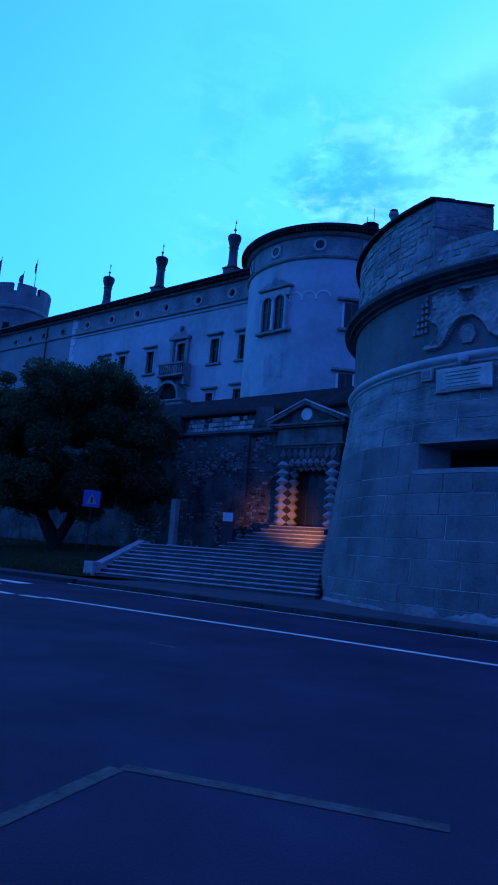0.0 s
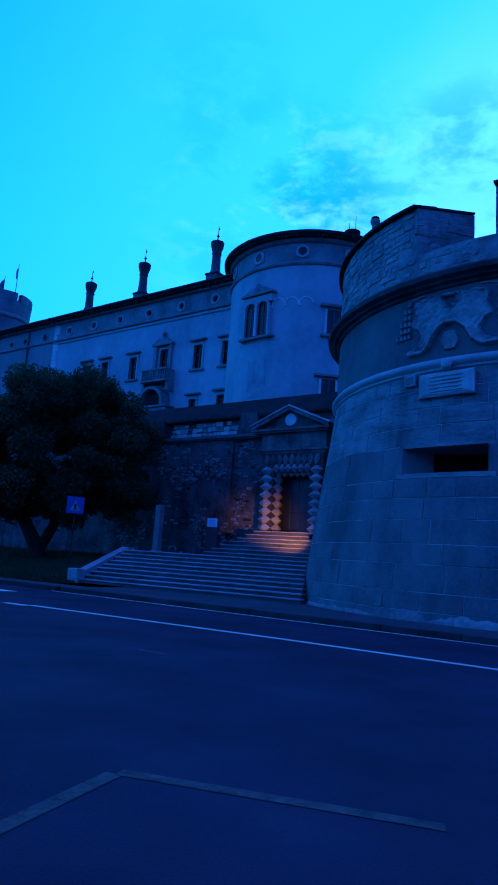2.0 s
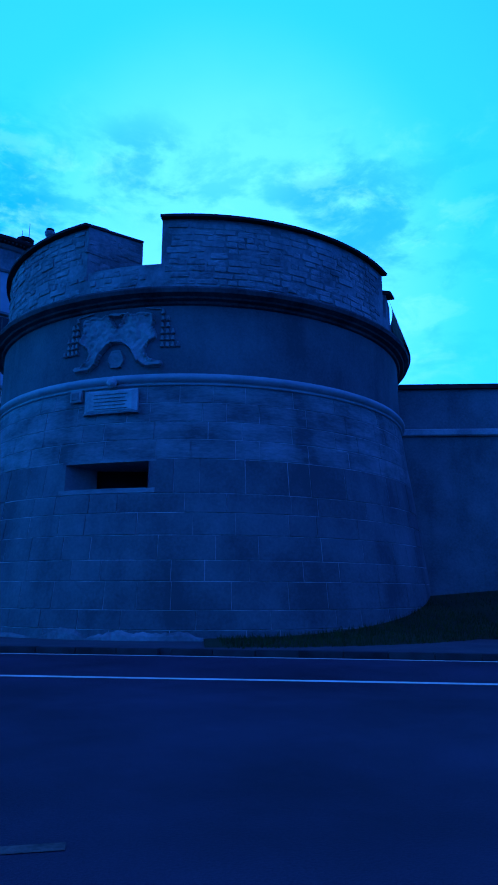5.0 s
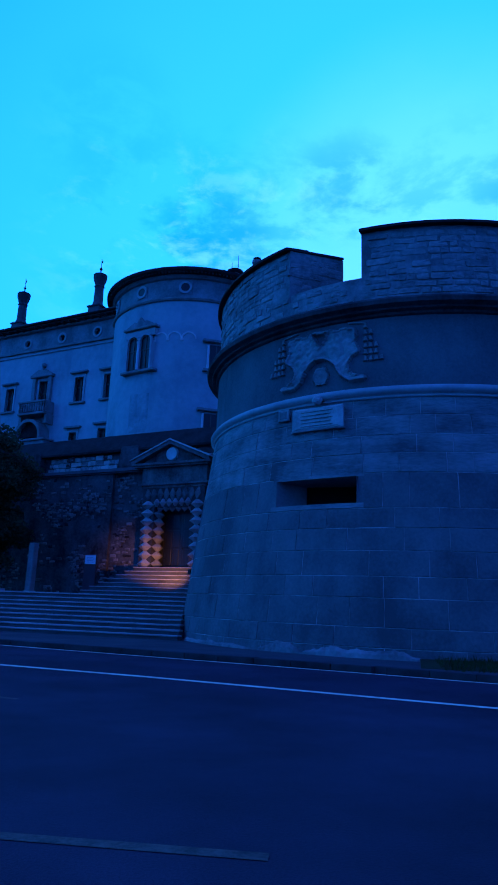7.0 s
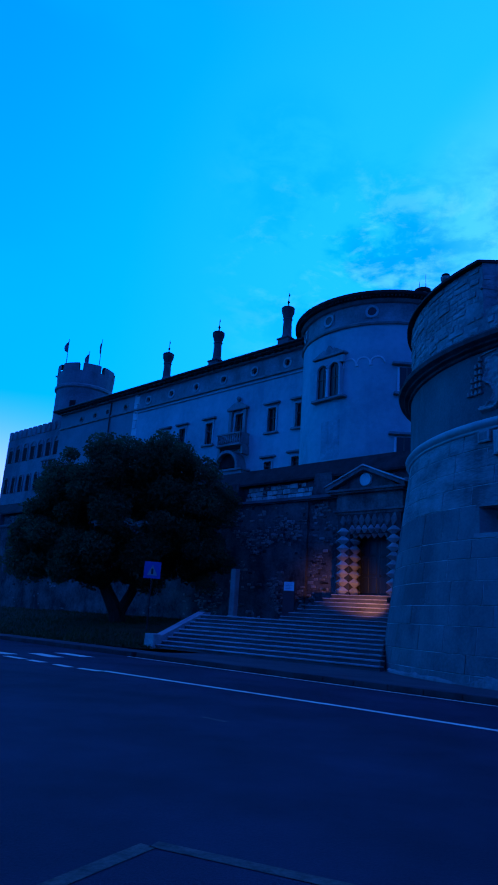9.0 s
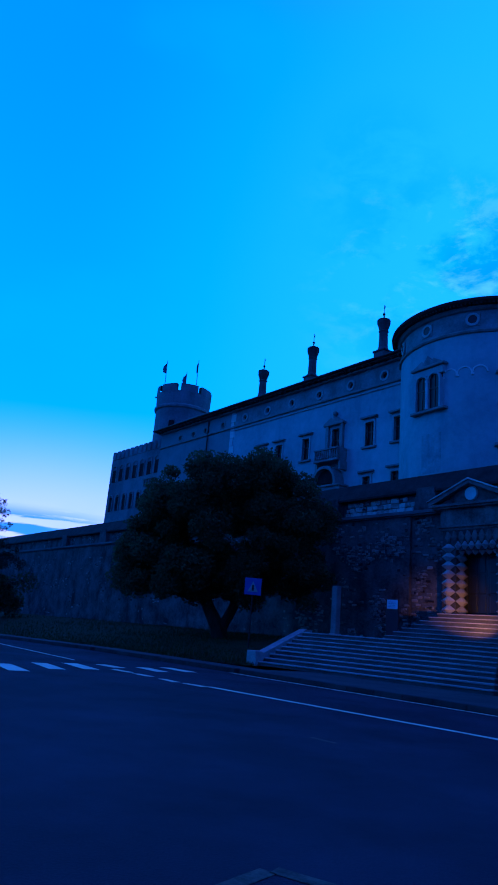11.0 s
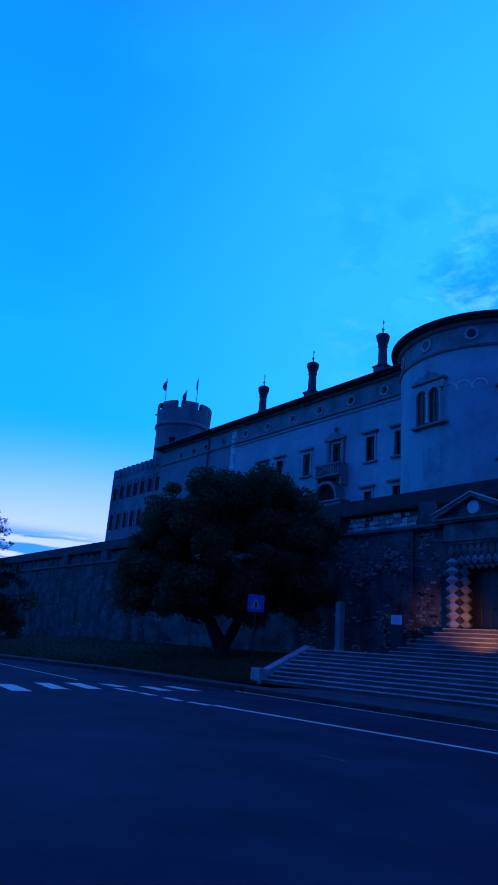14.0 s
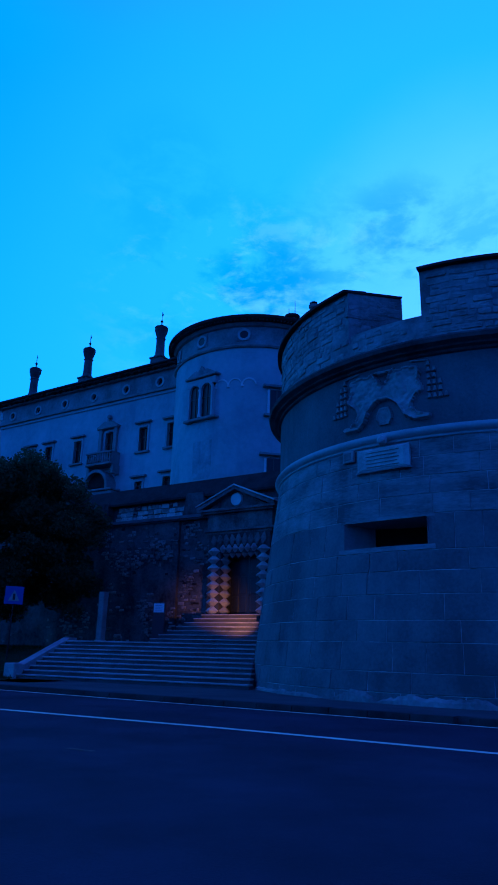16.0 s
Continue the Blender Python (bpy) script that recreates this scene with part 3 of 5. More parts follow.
for k in range(5200):
    x = rng.uniform(-4.2, -1.95) if k < 900 else rng.uniform(-13, -4.4) if k < 3000 else rng.uniform(-60, -13)
    z = rng.uniform(1.5, 8.1) if rng.random() < (0.85 if x > -13 else 0.45) else rng.uniform(8.55, 9.45)
    if noise.noise(Vector((x * 0.55, 4, z * 0.55))) < 0.02 + 0.25 * rng.random():
        continue
    y = 0.35 if z > 8.5 else 0.18 if x > -4.3 else 0.0
    w, h, d = rng.uniform(0.07, 0.22), rng.uniform(0.04, 0.10), rng.uniform(0.015, 0.05)
    n0 = len(verts)
    verts += [(x - w, y + 0.02, z - h), (x + w, y + 0.02, z - h * rng.uniform(0.6, 1.2)), (x + w * rng.uniform(0.7, 1.1), y + 0.02, z + h), (x - w * rng.uniform(0.6, 1.1), y + 0.02, z + h)]
    verts += [(x + (vx - x) * 0.75, y - d, z + (vz - z) * 0.7) for vx, vy, vz in verts[n0:n0 + 4]]
    faces += [(n0 + 4, n0 + 5, n0 + 6, n0 + 7)] + [(n0 + q, n0 + (q + 1) % 4, n0 + 4 + (q + 1) % 4, n0 + 4 + q) for q in range(4)]
me = bpy.data.meshes.new("rubble_facing")
me.from_pydata(verts, [], faces)
me.materials.append(M["wall_stone"])
facing = new("rubble_facing", me)
facing.parent = wall

# ---- portal ----
portal = thing("portal", "renaissance stone portal with pointed rustication and a pediment", "portal", WALL, kind="structure")
Y = -0.45
IN = 1.12
# Jambs and lintel carry the shade of the gaps in their dark colour.
part("jamb", box(-1.90, -IN, Y, 1.0, 2.9, 7.2, bevel=0.02), "dark_stone", portal)
part("jamb", box(IN, 1.90, Y, 1.0, 2.9, 7.2, bevel=0.02), "dark_stone", portal)
part("lintel", box(-IN, IN, Y, 1.0, 6.2, 7.2), "dark_stone", portal)
part("threshold", box(-IN, IN, -0.4, 1.2, 2.95, 3.049), "step", portal)
part("frieze", box(-2.0, 2.0, Y - 0.03, 0.6, 7.203, 8.3, bevel=0.02), "portal_stone", portal)
bm = box(-2.15, 2.15, Y - 0.14, 0.6, 7.35, 7.45)
join(bm, box(-2.35, 2.15, Y - 0.25, 0.6, 8.303, 8.40))
join(bm, box(-2.5, 2.3, Y - 0.36, 0.6, 8.403, 8.52))
part("cornice", bm, "portal_stone", portal, "moulded stone cornice")
part("tympanum", prism([(-2.15, 8.52), (1.85, 8.52), (-0.15, 9.55)], Y - 0.05, 0.6), "old_wall", portal, "dark weathered pediment field")
for sgn in (-1, 1):
    o = [(-0.15, 9.48), (-0.15, 9.68), (-0.15 + sgn * 2.4, 8.66), (-0.15 + sgn * 2.4, 8.522), (-0.15 + sgn * 2.2, 8.522)]
    part("raking_cornice", prism(o, Y - 0.36, 0.6), "portal_stone", portal, "sloping cornice of the pediment")
    o = [(-0.15, 9.681), (-0.15, 9.76), (-0.15 + sgn * 2.46, 8.73), (-0.15 + sgn * 2.46, 8.661)]
    # The right slope takes the paler stone.
    part("cap_moulding", prism(o, Y - 0.42, 0.6), "pale_trim" if sgn > 0 else "dressed", portal, "top moulding of the pediment, paler on the right slope")
b = bmesh.new()
bmesh.ops.create_cone(b, cap_ends=True, segments=32, radius1=0.38, radius2=0.33, depth=0.12)
part("medallion", b, "pale_trim", portal, "round pale stone medallion", pose(-0.15, Y - 0.1, 8.98, 90))


def diamond(w, h, d):
    """A lozenge-shaped point with a thin base, standing out along -y."""
    b = bmesh.new()
    rim = ((-w / 2, 0), (-w * 0.10, -h / 2), (w * 0.10, -h / 2), (w / 2, 0), (w * 0.10, h / 2), (-w * 0.10, h / 2))
    back = [b.verts.new((x, 0.01, z)) for x, z in rim]
    edge = [b.verts.new((x, -0.05, z)) for x, z in rim]
    tip = b.verts.new((0, -d, 0))
    for k in range(6):
        m = (k + 1) % 6
        b.faces.new((back[k], back[m], edge[m], edge[k]))
        b.faces.new((edge[k], edge[m], tip))
    me = bpy.data.meshes.new("pointed_block")
    bmesh.ops.recalc_face_normals(b, faces=b.faces)
    b.to_mesh(me)
    b.free()
    me.materials.append(M["dressed"])
    return me


front_d, reveal_d, crown_d, soffit_d = diamond(0.80, 0.43, 0.30), diamond(1.0, 0.43, 0.26), diamond(0.37, 0.62, 0.08), diamond(0.37, 0.42, 0.24)
for i in range(8):
    z = 3.30 + 0.43 * i
    for sgn in (-1, 1):
        piece("pointed_block", front_d, portal, pose(sgn * 1.51, Y - 0.002, z))
        if z < 6.1:
            piece("pointed_block", reveal_d, portal, pose(sgn * (IN - 0.002), 0.06, z, 0, 0, sgn * -90))
crown_d.materials[0] = M["portal_stone"]
for i in range(9):
    x = -1.52 + 0.38 * i
    piece("voussoir", crown_d, portal, pose(x, Y - 0.003, 6.86, 0, x * 7, 0))
for i in range(6):
    piece("pointed_block", soffit_d, portal, pose(-0.95 + 0.38 * i, Y - 0.003, 6.42))
    piece("pointed_block", soffit_d, portal, pose(-0.95 + 0.38 * i, Y + 0.3, 6.198, 90))
door = thing("door_1", "tall closed grey double door in the portal, darkened as if in shade", "door", WALL, kind="structure")
for sgn in (-1, 1):
    leaf = part("door_leaf", box(min(0.01 * sgn, 1.11 * sgn), max(0.01 * sgn, 1.11 * sgn), 0.62, 0.72, 3.05, 6.19), "door_wood", door, "grey planked door leaf, darkened as if in shade")
    for z0, z1 in ((3.25, 4.1), (4.2, 5.1), (5.2, 5.95)):
        for x0, x1 in ((0.12, 0.52), (0.60, 1.0)):
            part("door_panel", box(min(x0 * sgn, x1 * sgn), max(x0 * sgn, x1 * sgn), 0.59, 0.63, z0, z1, bevel=0.02), "door_wood", leaf)
b = bmesh.new()
bmesh.ops.create_uvsphere(b, u_segments=10, v_segments=6, radius=0.045)
part("door_knob", b, "iron", door, "iron door knob", pose(0.1, 0.56, 4.15))

# ---- stairs ----
stairs = thing("staircase", "broad worn stone steps rising from the pavement", "staircase", STAIR, kind="structure")
N, RISE, GO = 9, 0.166, 0.36
for i in range(N):
    END = 9.93 - 0.33 * i * GO if i < N - 1 else 9.0
    # Dark riser, pale tread: the two tones carry shade and sky light.
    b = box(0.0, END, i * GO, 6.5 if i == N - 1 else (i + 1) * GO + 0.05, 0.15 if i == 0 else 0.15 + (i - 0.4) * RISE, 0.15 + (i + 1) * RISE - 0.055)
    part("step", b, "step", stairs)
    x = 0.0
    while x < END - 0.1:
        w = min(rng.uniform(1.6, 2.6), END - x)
        part("tread", box(x + 0.004, x + w - 0.004, i * GO - 0.05 + rng.uniform(-0.008, 0.008), (i + 1) * GO + 0.02, 0.15 + (i + 1) * RISE - 0.054, 0.15 + (i + 1) * RISE + rng.uniform(-0.006, 0.006), bevel=0.012), "nose", stairs, "worn tread slab with sky light put into its pale tone")
        x += w
landing = bmesh.new()
top = 0.15 + N * RISE
pts = [STAIR @ Vector(p) for p in ((-0.1, 3.2, 0), (8.95, 3.2, 0), (10.5, 9.0, 0))] + [WALL @ Vector(p) for p in ((5.0, 0.5, 0), (-8.5, 0.5, 0))]
tagged(mesh_object("landing", slab([(p.x, p.y) for p in pts], -0.1, top - 0.004), "step"), "worn stone landing before the portal", "landing", kind="structure")

upper = thing("portal_steps", "worn stone steps lit orange before the portal door", "steps", WALL, kind="structure")
for i in range(7):
    z1 = top + (i + 1) * (3.05 - top) / 7
    x0, y0 = -2.75 + 0.25 * i, -3.7 + 0.34 * i
    # Same painted contrast here: shade-dark riser, sky-bright tread.
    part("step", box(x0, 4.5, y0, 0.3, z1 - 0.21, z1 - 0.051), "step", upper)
    part("tread", box(x0 - 0.03, 4.5, y0 - 0.04, 0.3, z1 - 0.05, z1, bevel=0.012), "nose", upper, "worn tread slab with sky light put into its pale tone")

curb = thing("stair_parapet", "low pale stone side wall with a square end block beside the steps", "side wall", STAIR, kind="structure")
part("end_block", box(-0.55, -0.02, -0.15, 0.35, 0.1, 0.72, bevel=0.03), "dressed", curb)
b = bmesh.new()
for x in (-0.5, -0.08):
    for y, z in ((0.35, 0.1), (0.35, 0.62), (3.3, top + 0.12), (3.7, top + 0.12), (3.7, 0.1)):
        b.verts.new((x, y, z))
b.verts.ensure_lookup_table()
v = b.verts[:]
b.faces.new(v[:5])
b.faces.new(v[5:])
for k in range(5):
    b.faces.new((v[k], v[(k + 1) % 5], v[5 + (k + 1) % 5], v[5 + k]))
part("side_wall", b, "dressed", curb)

# ---- great round bastion ----
bastion = thing("bastion", "great round stone bastion with battered base and broken battlements", "castle tower", BASTION)


def r_at(z):
    """Radius of the battered shaft."""
    return 10.60 - (z - 0.1) / 8.55 * 1.17 if z < 8.65 else 9.43


SLOT = (216.8, 234.8)
core = [(r_at(z) - 0.016, z) for z in (-0.3, 1.5, 3, 4.78)]
part("core", lathe(core, 96), "mortar", bastion, "mortar core between the blocks")
part("core", lathe([(r_at(z) - 0.016, z) for z in (5.8, 7, 8.66)], 96), "mortar", bastion, "mortar core between the blocks")
# the belt with the gun slot: two arcs with the embrasure between
def arc_block(a0, a1, z0, z1, out=0.0, depth=0.22, gap=0.013, taper=0.010, radius=r_at):
    """A curved block between two angles about its own middle, front edges chamfered."""
    b = bmesh.new()
    mid = (a0 + a1) / 2
    steps = max(2, math.ceil((a1 - a0) / 2.5))
    cols = []
    r_mid = radius((z0 + z1) / 2)
    ga = math.degrees(gap / r_mid)
    for i in range(steps + 1):
        cols.append(a0 + ga + (a1 - a0 - 2 * ga) * i / steps - mid)
    zs = (z0 + gap, z1 - gap)

    def ring(shrink, push):
        rows = []
        for z in (zs[0] + shrink, zs[1] - shrink):
            row = []
            for i, a in enumerate(cols):
                k = math.degrees(shrink / r_mid)
                aa = a + (k if i == 0 else -k if i == steps else 0)
                r = radius(z) + push
                row.append(b.verts.new((r * math.cos(radians(aa)), r * math.sin(radians(aa)), z)))
            rows.append(row)
        return rows
    back, side, front = ring(0, -depth), ring(0, out - taper), ring(taper, out)
    for i in range(steps):
        b.faces.new((front[0][i], front[0][i + 1], front[1][i + 1], front[1][i]))
    for p, q in ((back, side), (side, front)):
        for i in range(steps):
            b.faces.new((p[0][i], p[0][i + 1], q[0][i + 1], q[0][i]))
            b.faces.new((p[1][i], q[1][i], q[1][i + 1], p[1][i + 1]))
        b.faces.new((p[0][0], q[0][0], q[1][0], p[1][0]))
        b.faces.new((p[0][-1], p[1][-1], q[1][-1], q[0][-1]))
    me = bpy.data.meshes.new("block")
    bmesh.ops.recalc_face_normals(b, faces=b.faces)
    b.to_mesh(me)
    b.free()
    return me


def course(parent, name, z0, z1, a_from, a_to, widths, material, skip=None, radius=r_at, jitter=0.025, chance=1.0, depth=0.22):
    """A course of blocks round the axis; blocks of one width and depth share a mesh."""
    shared = {}
    a = a_from - rng.uniform(0, 4)
    while a < a_to:
        w = rng.choice(widths)
        o = rng.choice((-jitter, 0.0, jitter))
        hit = skip and not (a + w < skip[0] or a > skip[1])
        if hit and a < skip[0] - 2:
            w, hit = skip[0] - a, False
        if hit:
            a = skip[1] + 0.01
            continue
        if rng.random() < chance:
            if (w, o) not in shared:
                me = arc_block(0, w, z0, z1, o, depth, radius=radius)
                me.materials.append(M[material])
                shared[w, o] = me
            piece(name, shared[w, o], parent, pose(0, 0, 0, 0, 0, a + w / 2))
        a += w


belt = lathe([(r_at(4.78) - 0.016, 4.78), (r_at(5.8) - 0.016, 5.8)], 90, SLOT[1], SLOT[0] + 360)
part("core", belt, "mortar", bastion, "mortar core between the blocks")
# embrasure: a splayed left cheek, right cheek, sill, soffit and dark back
b = bmesh.new()


def polar(a, r, z):
    return (r * math.cos(radians(a)), r * math.sin(radians(a)), z)


for quad in (
        ((216.8, 9.95, 4.85), (220.3, 8.9, 4.95), (220.3, 8.9, 5.66), (216.8, 9.95, 5.75)),
        ((234.8, 9.95, 4.85), (234.5, 8.3, 4.9), (234.5, 8.3, 5.7), (234.8, 9.95, 5.75)),
        ((216.8, 9.98, 4.85), (234.8, 9.98, 4.85), (234.5, 8.3, 4.95), (220.3, 8.9, 4.95)),
        ((216.8, 9.98, 5.75), (234.8, 9.98, 5.75), (234.5, 8.3, 5.66), (220.3, 8.9, 5.66))):
    b.faces.new([b.verts.new(polar(*p)) for p in quad])
part("embrasure", b, "ashlar", bastion, "splayed gun slot")
b = bmesh.new()
b.faces.new([b.verts.new(polar(*p)) for p in ((218, 8.75, 4.8), (237, 7.6, 4.8), (237, 7.6, 5.8), (218, 8.75, 5.8))])
# Near-black face paints the slot's deep shade.
part("slot_back", b, "void", bastion, "dark sheet standing for the unlit depth of the slot")
for z0, z1, o in ((4.66, 4.86, 0.014), (5.74, 5.90, 0.010)):
    me = arc_block(0, SLOT[1] - SLOT[0] + 3, z0, z1, o, 0.3)
    me.materials.append(M["tooled"])
    piece("slot_frame", me, bastion, pose(0, 0, 0, 0, 0, (SLOT[0] + SLOT[1]) / 2))

lower = part("lower_shaft", lathe([(9.0, 0.0), (9.0, 0.2)], 48), "mortar", bastion, "large ashlar blocks of the battered base")
zs = [-0.1, 0.29, 0.89, 1.78, 2.45, 3.26, 4.0, 4.66]
for z0, z1 in zip(zs, zs[1:]):
    course(lower, "block", z0, z1, 166, 334, (6.0, 8.0, 10.5, 13.0), "ashlar", jitter=0.007)
course(lower, "block", 4.66, 5.86, 166, 334, (5.0, 7.5, 9.0), "ashlar", skip=SLOT, jitter=0.007)
upper_shaft = part("upper_shaft", lathe([(8.9, 6.0), (8.9, 6.2)], 48), "mortar", bastion, "rough tooled stones under the moulding, with light put into their paler tone")
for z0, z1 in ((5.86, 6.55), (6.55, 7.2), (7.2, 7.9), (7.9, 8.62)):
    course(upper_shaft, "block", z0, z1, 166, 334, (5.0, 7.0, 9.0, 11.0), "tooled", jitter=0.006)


def foot_render(a0, a1, low, high, seed):
    """Broken pale render clinging to the foot of the shaft, with a ragged top."""
    b = bmesh.new()
    n_seg = int((a1 - a0) / 0.35)
    cols = []
    for i in range(n_seg + 1):
        a = a0 + (a1 - a0) * i / n_seg
        fade = min(1, i / 8, (n_seg - i) / 8)
        zt = low + (high - low) * fade * (0.6 + 0.45 * noise.noise(Vector((a * 0.3, seed, 0))) + 0.13 * noise.noise(Vector((a * 1.3, seed, 3))))
        d = 0.05 + 0.04 * noise.noise(Vector((a, seed, 7)))
        cols.append([b.verts.new(polar(a, r_at(max(zz, 0)) + dd, zz)) for dd, zz in ((d + 0.05, -0.1), (d + 0.03, zt * 0.5), (d * 0.6, zt - 0.02), (-0.03, zt + 0.02))])
    for p, q in zip(cols, cols[1:]):
        for k in range(3):
            b.faces.new((p[k], q[k], q[k + 1], p[k + 1]))
    part("foot_render", b, "rubble", bastion, "broken pale render at the foot")


foot_render(216, 226, 0.0, 0.5, 1.0)
foot_render(225.5, 247, 0.0, 0.36, 5.0)
foot_render(186, 214, 0.0, 0.16, 9.0)

torus = [(9.35, 8.54), (9.48, 8.55), (9.52, 8.60), (9.47, 8.65), (9.53, 8.67), (9.63, 8.76), (9.64, 8.85), (9.55, 8.96), (9.40, 9.0)]
part("round_moulding", lathe(torus, 128), "soft_trim", bastion, "heavy rounded stone string moulding", smooth=True)
part("drum", lathe([(9.42, 8.98), (9.40, 11.85)], 128), "grey_render", bastion, "smooth grey rendered drum", smooth=True)
corn = [(9.38, 11.58), (9.50, 11.62), (9.54, 11.70), (9.70, 11.74), (9.74, 11.80), (9.94, 11.88), (9.98, 12.02), (9.94, 12.10), (9.30, 12.2)]
part("cornice", lathe(corn, 128), "dark_stone", bastion, "dark projecting stone cornice")

# battlements
PAR = 9.44


def battlement(name, a0, a1, top_a, top_b, label):
    """A curved merlon from a0 to a1, top height by angle."""
    b = bmesh.new()
    n_seg = max(2, int((a1 - a0) / 3))
    cols = []
    for i in range(n_seg + 1):
        f = i / n_seg
        a = a0 + (a1 - a0) * f
        zt = top_a + (top_b - top_a) * f
        cols.append([b.verts.new(polar(a, r, zz)) for r, zz in ((PAR - 0.08, 12.1), (PAR - 0.08, zt), (PAR - 1.9, zt + 0.1), (PAR - 1.9, 12.1))])
    for p, q in zip(cols, cols[1:]):
        for k in range(4):
            b.faces.new((p[k], q[k], q[(k + 1) % 4], p[(k + 1) % 4]))
    b.faces.new(cols[0])
    b.faces.new(cols[-1])
    return part(name, b, "merlon_mortar", bastion, label)


def cap(a0, a1, za, zb):
    b = bmesh.new()
    n_seg = max(2, int((a1 - a0) / 3))
    cols = []
    for i in range(n_seg + 1):
        f = i / n_seg
        a, z = a0 + (a1 - a0) * f, za + (zb - za) * f
        cols.append([b.verts.new(polar(a, r, zz)) for r, zz in ((PAR + 0.16, z), (PAR + 0.16, z + 0.10), (PAR - 1.2, z + 0.55), (PAR - 2.1, z + 0.1))])
    for p, q in zip(cols, cols[1:]):
        for k in range(4):
            b.faces.new((p[k], q[k], q[(k + 1) % 4], p[(k + 1) % 4]))
    b.faces.new(cols[0])
    b.faces.new(cols[-1])
    part("coping", b, "roof", bastion, "dark overhanging coping")


TOP_A, TOP_B, SILL = 15.22, 15.08, 13.28
m_a = battlement("merlon", 150, 216.5, TOP_A, TOP_A, "rubble battlement")
gap_wall = battlement("parapet", 216.5, 235.1, SILL, SILL, "low wall under the embrasure")
m_b = battlement("merlon", 235.1, 301, TOP_B, TOP_B, "long rubble battlement")
m_c = battlement("merlon", 303.5, 307.5, 14.4, 14.0, "stepped end of the battlement")
battlement("parapet", 300, 510, 13.2, 13.2, "low rubble parapet")
# splayed cheek of the embrasure: a wedge behind the face of the merlon
b = bmesh.new()
plan = [polar(216.5, PAR - 0.02, 0), polar(225.4, PAR - 1.9, 0), polar(216.5, PAR - 1.9, 0)]
slab([(p[0], p[1]) for p in plan], SILL - 0.3, TOP_A, b)
cheek = part("cheek", b, "merlon_mortar", bastion, "splayed cheek of the embrasure")
b = bmesh.new()
plan = [polar(216.2, PAR + 0.16, 0), polar(225.8, PAR - 1.85, 0), polar(216.0, PAR - 2.0, 0)]
slab([(p[0], p[1]) for p in plan], TOP_A + 0.002, TOP_A + 0.09, b)
part("coping", b, "roof", bastion, "thin dark coping over the cheek")
cap(150, 216.2, TOP_A, TOP_A)
cap(234.9, 301.3, TOP_B, TOP_B)
cap(303.3, 307.7, 14.38, 14.38)


def rubble_mesh(w, h, seed):
    """A roughly squared stone with trimmed corners and an uneven face; local x points out of the wall."""
    q = random.Random(seed)
    b = bmesh.new()
    rim = []
    for sx, sz in ((-0.9, -1), (0.9, -1), (1, -0.75), (1, 0.75), (0.9, 1), (-0.9, 1), (-1, 0.75), (-1, -0.75)):
        rim.append((w / 2 * sx * q.uniform(0.88, 1.0), h / 2 * sz * q.uniform(0.85, 1.0)))
    back = [b.verts.new((-0.12, y, z)) for y, z in rim]
    face = [b.verts.new((q.uniform(0.0, 0.03), y * 0.93, z * 0.9)) for y, z in rim]
    mid = b.verts.new((q.uniform(0.01, 0.04), q.uniform(-0.1, 0.1), 0))
    for k in range(8):
        m = (k + 1) % 8
        b.faces.new((back[k], back[m], face[m], face[k]))
        b.faces.new((face[k], face[m], mid))
    me = bpy.data.meshes.new("stone")
    bmesh.ops.recalc_face_normals(b, faces=b.faces)
    b.to_mesh(me)
    b.free()
    me.materials.append(M["rubble"])
    return me


STONES = [(w, h, rubble_mesh(w, h, 40 + k)) for k, (w, h) in enumerate(((0.72, 0.26), (0.46, 0.25), (0.36, 0.22), (0.95, 0.27), (0.55, 0.20), (0.30, 0.24), (0.80, 0.22)))]


def rubble_face(parent, a0, a1, z0, z1, limit):
    """Uneven rows of rough stones on the outer face, with bare mortar between."""
    z, count = z0 + 0.16, 0
    while z < z1 - 0.1:
        a = a0 + rng.uniform(0.2, 2.0)
        while True:
            w, h, me = rng.choice(STONES)
            deg = math.degrees(w / PAR)
            if a + deg > a1 - 0.2:
                break
            if rng.random() < 0.9 and count < limit:
                piece("stone", me, parent, pose(0, 0, 0, 0, 0, a + deg / 2) @ pose(PAR - 0.075 + rng.uniform(-0.02, 0.02), 0, z + rng.uniform(-0.025, 0.025), rng.uniform(-3, 3)))
                count += 1
            a += deg * rng.uniform(0.98, 1.08)
        z += rng.uniform(0.235, 0.265)


rubble_face(m_a, 172, 216.3, 12.15, TOP_A, 300)
rubble_face(m_b, 235.3, 299, 12.15, TOP_B, 300)
rubble_face(gap_wall, 216.6, 235.0, 12.15, SILL - 0.05, 60)
# stones of the cheek
p0, p1 = Vector(polar(216.5, PAR - 0.02, 0)), Vector(polar(225.4, PAR - 1.9, 0))
along = (p1 - p0).normalized()
turn = math.degrees(math.atan2(along.y, along.x)) - 90
for k in range(46):
    w, h, me = rng.choice(STONES[1:3] + STONES[4:])
    p = p0.lerp(p1, rng.uniform(0.12, 0.9))
    piece("stone", me, cheek, pose(p.x, p.y, rng.uniform(SILL + 0.12, TOP_A - 0.15), 0, 0, turn) @ pose(0.0, 0, 0, rng.uniform(-7, 7)))
part("pent_roof", lathe([(9.3, 14.5), (10.05, 12.12), (9.2, 12.11)], 14, 307.8, 345), "roof", bastion, "sloping dark tiled pent roof")
part("roof_deck", lathe([(0.1, 12.9), (7.7, 12.9)], 48), "roof", bastion, "walkway behind the battlements")

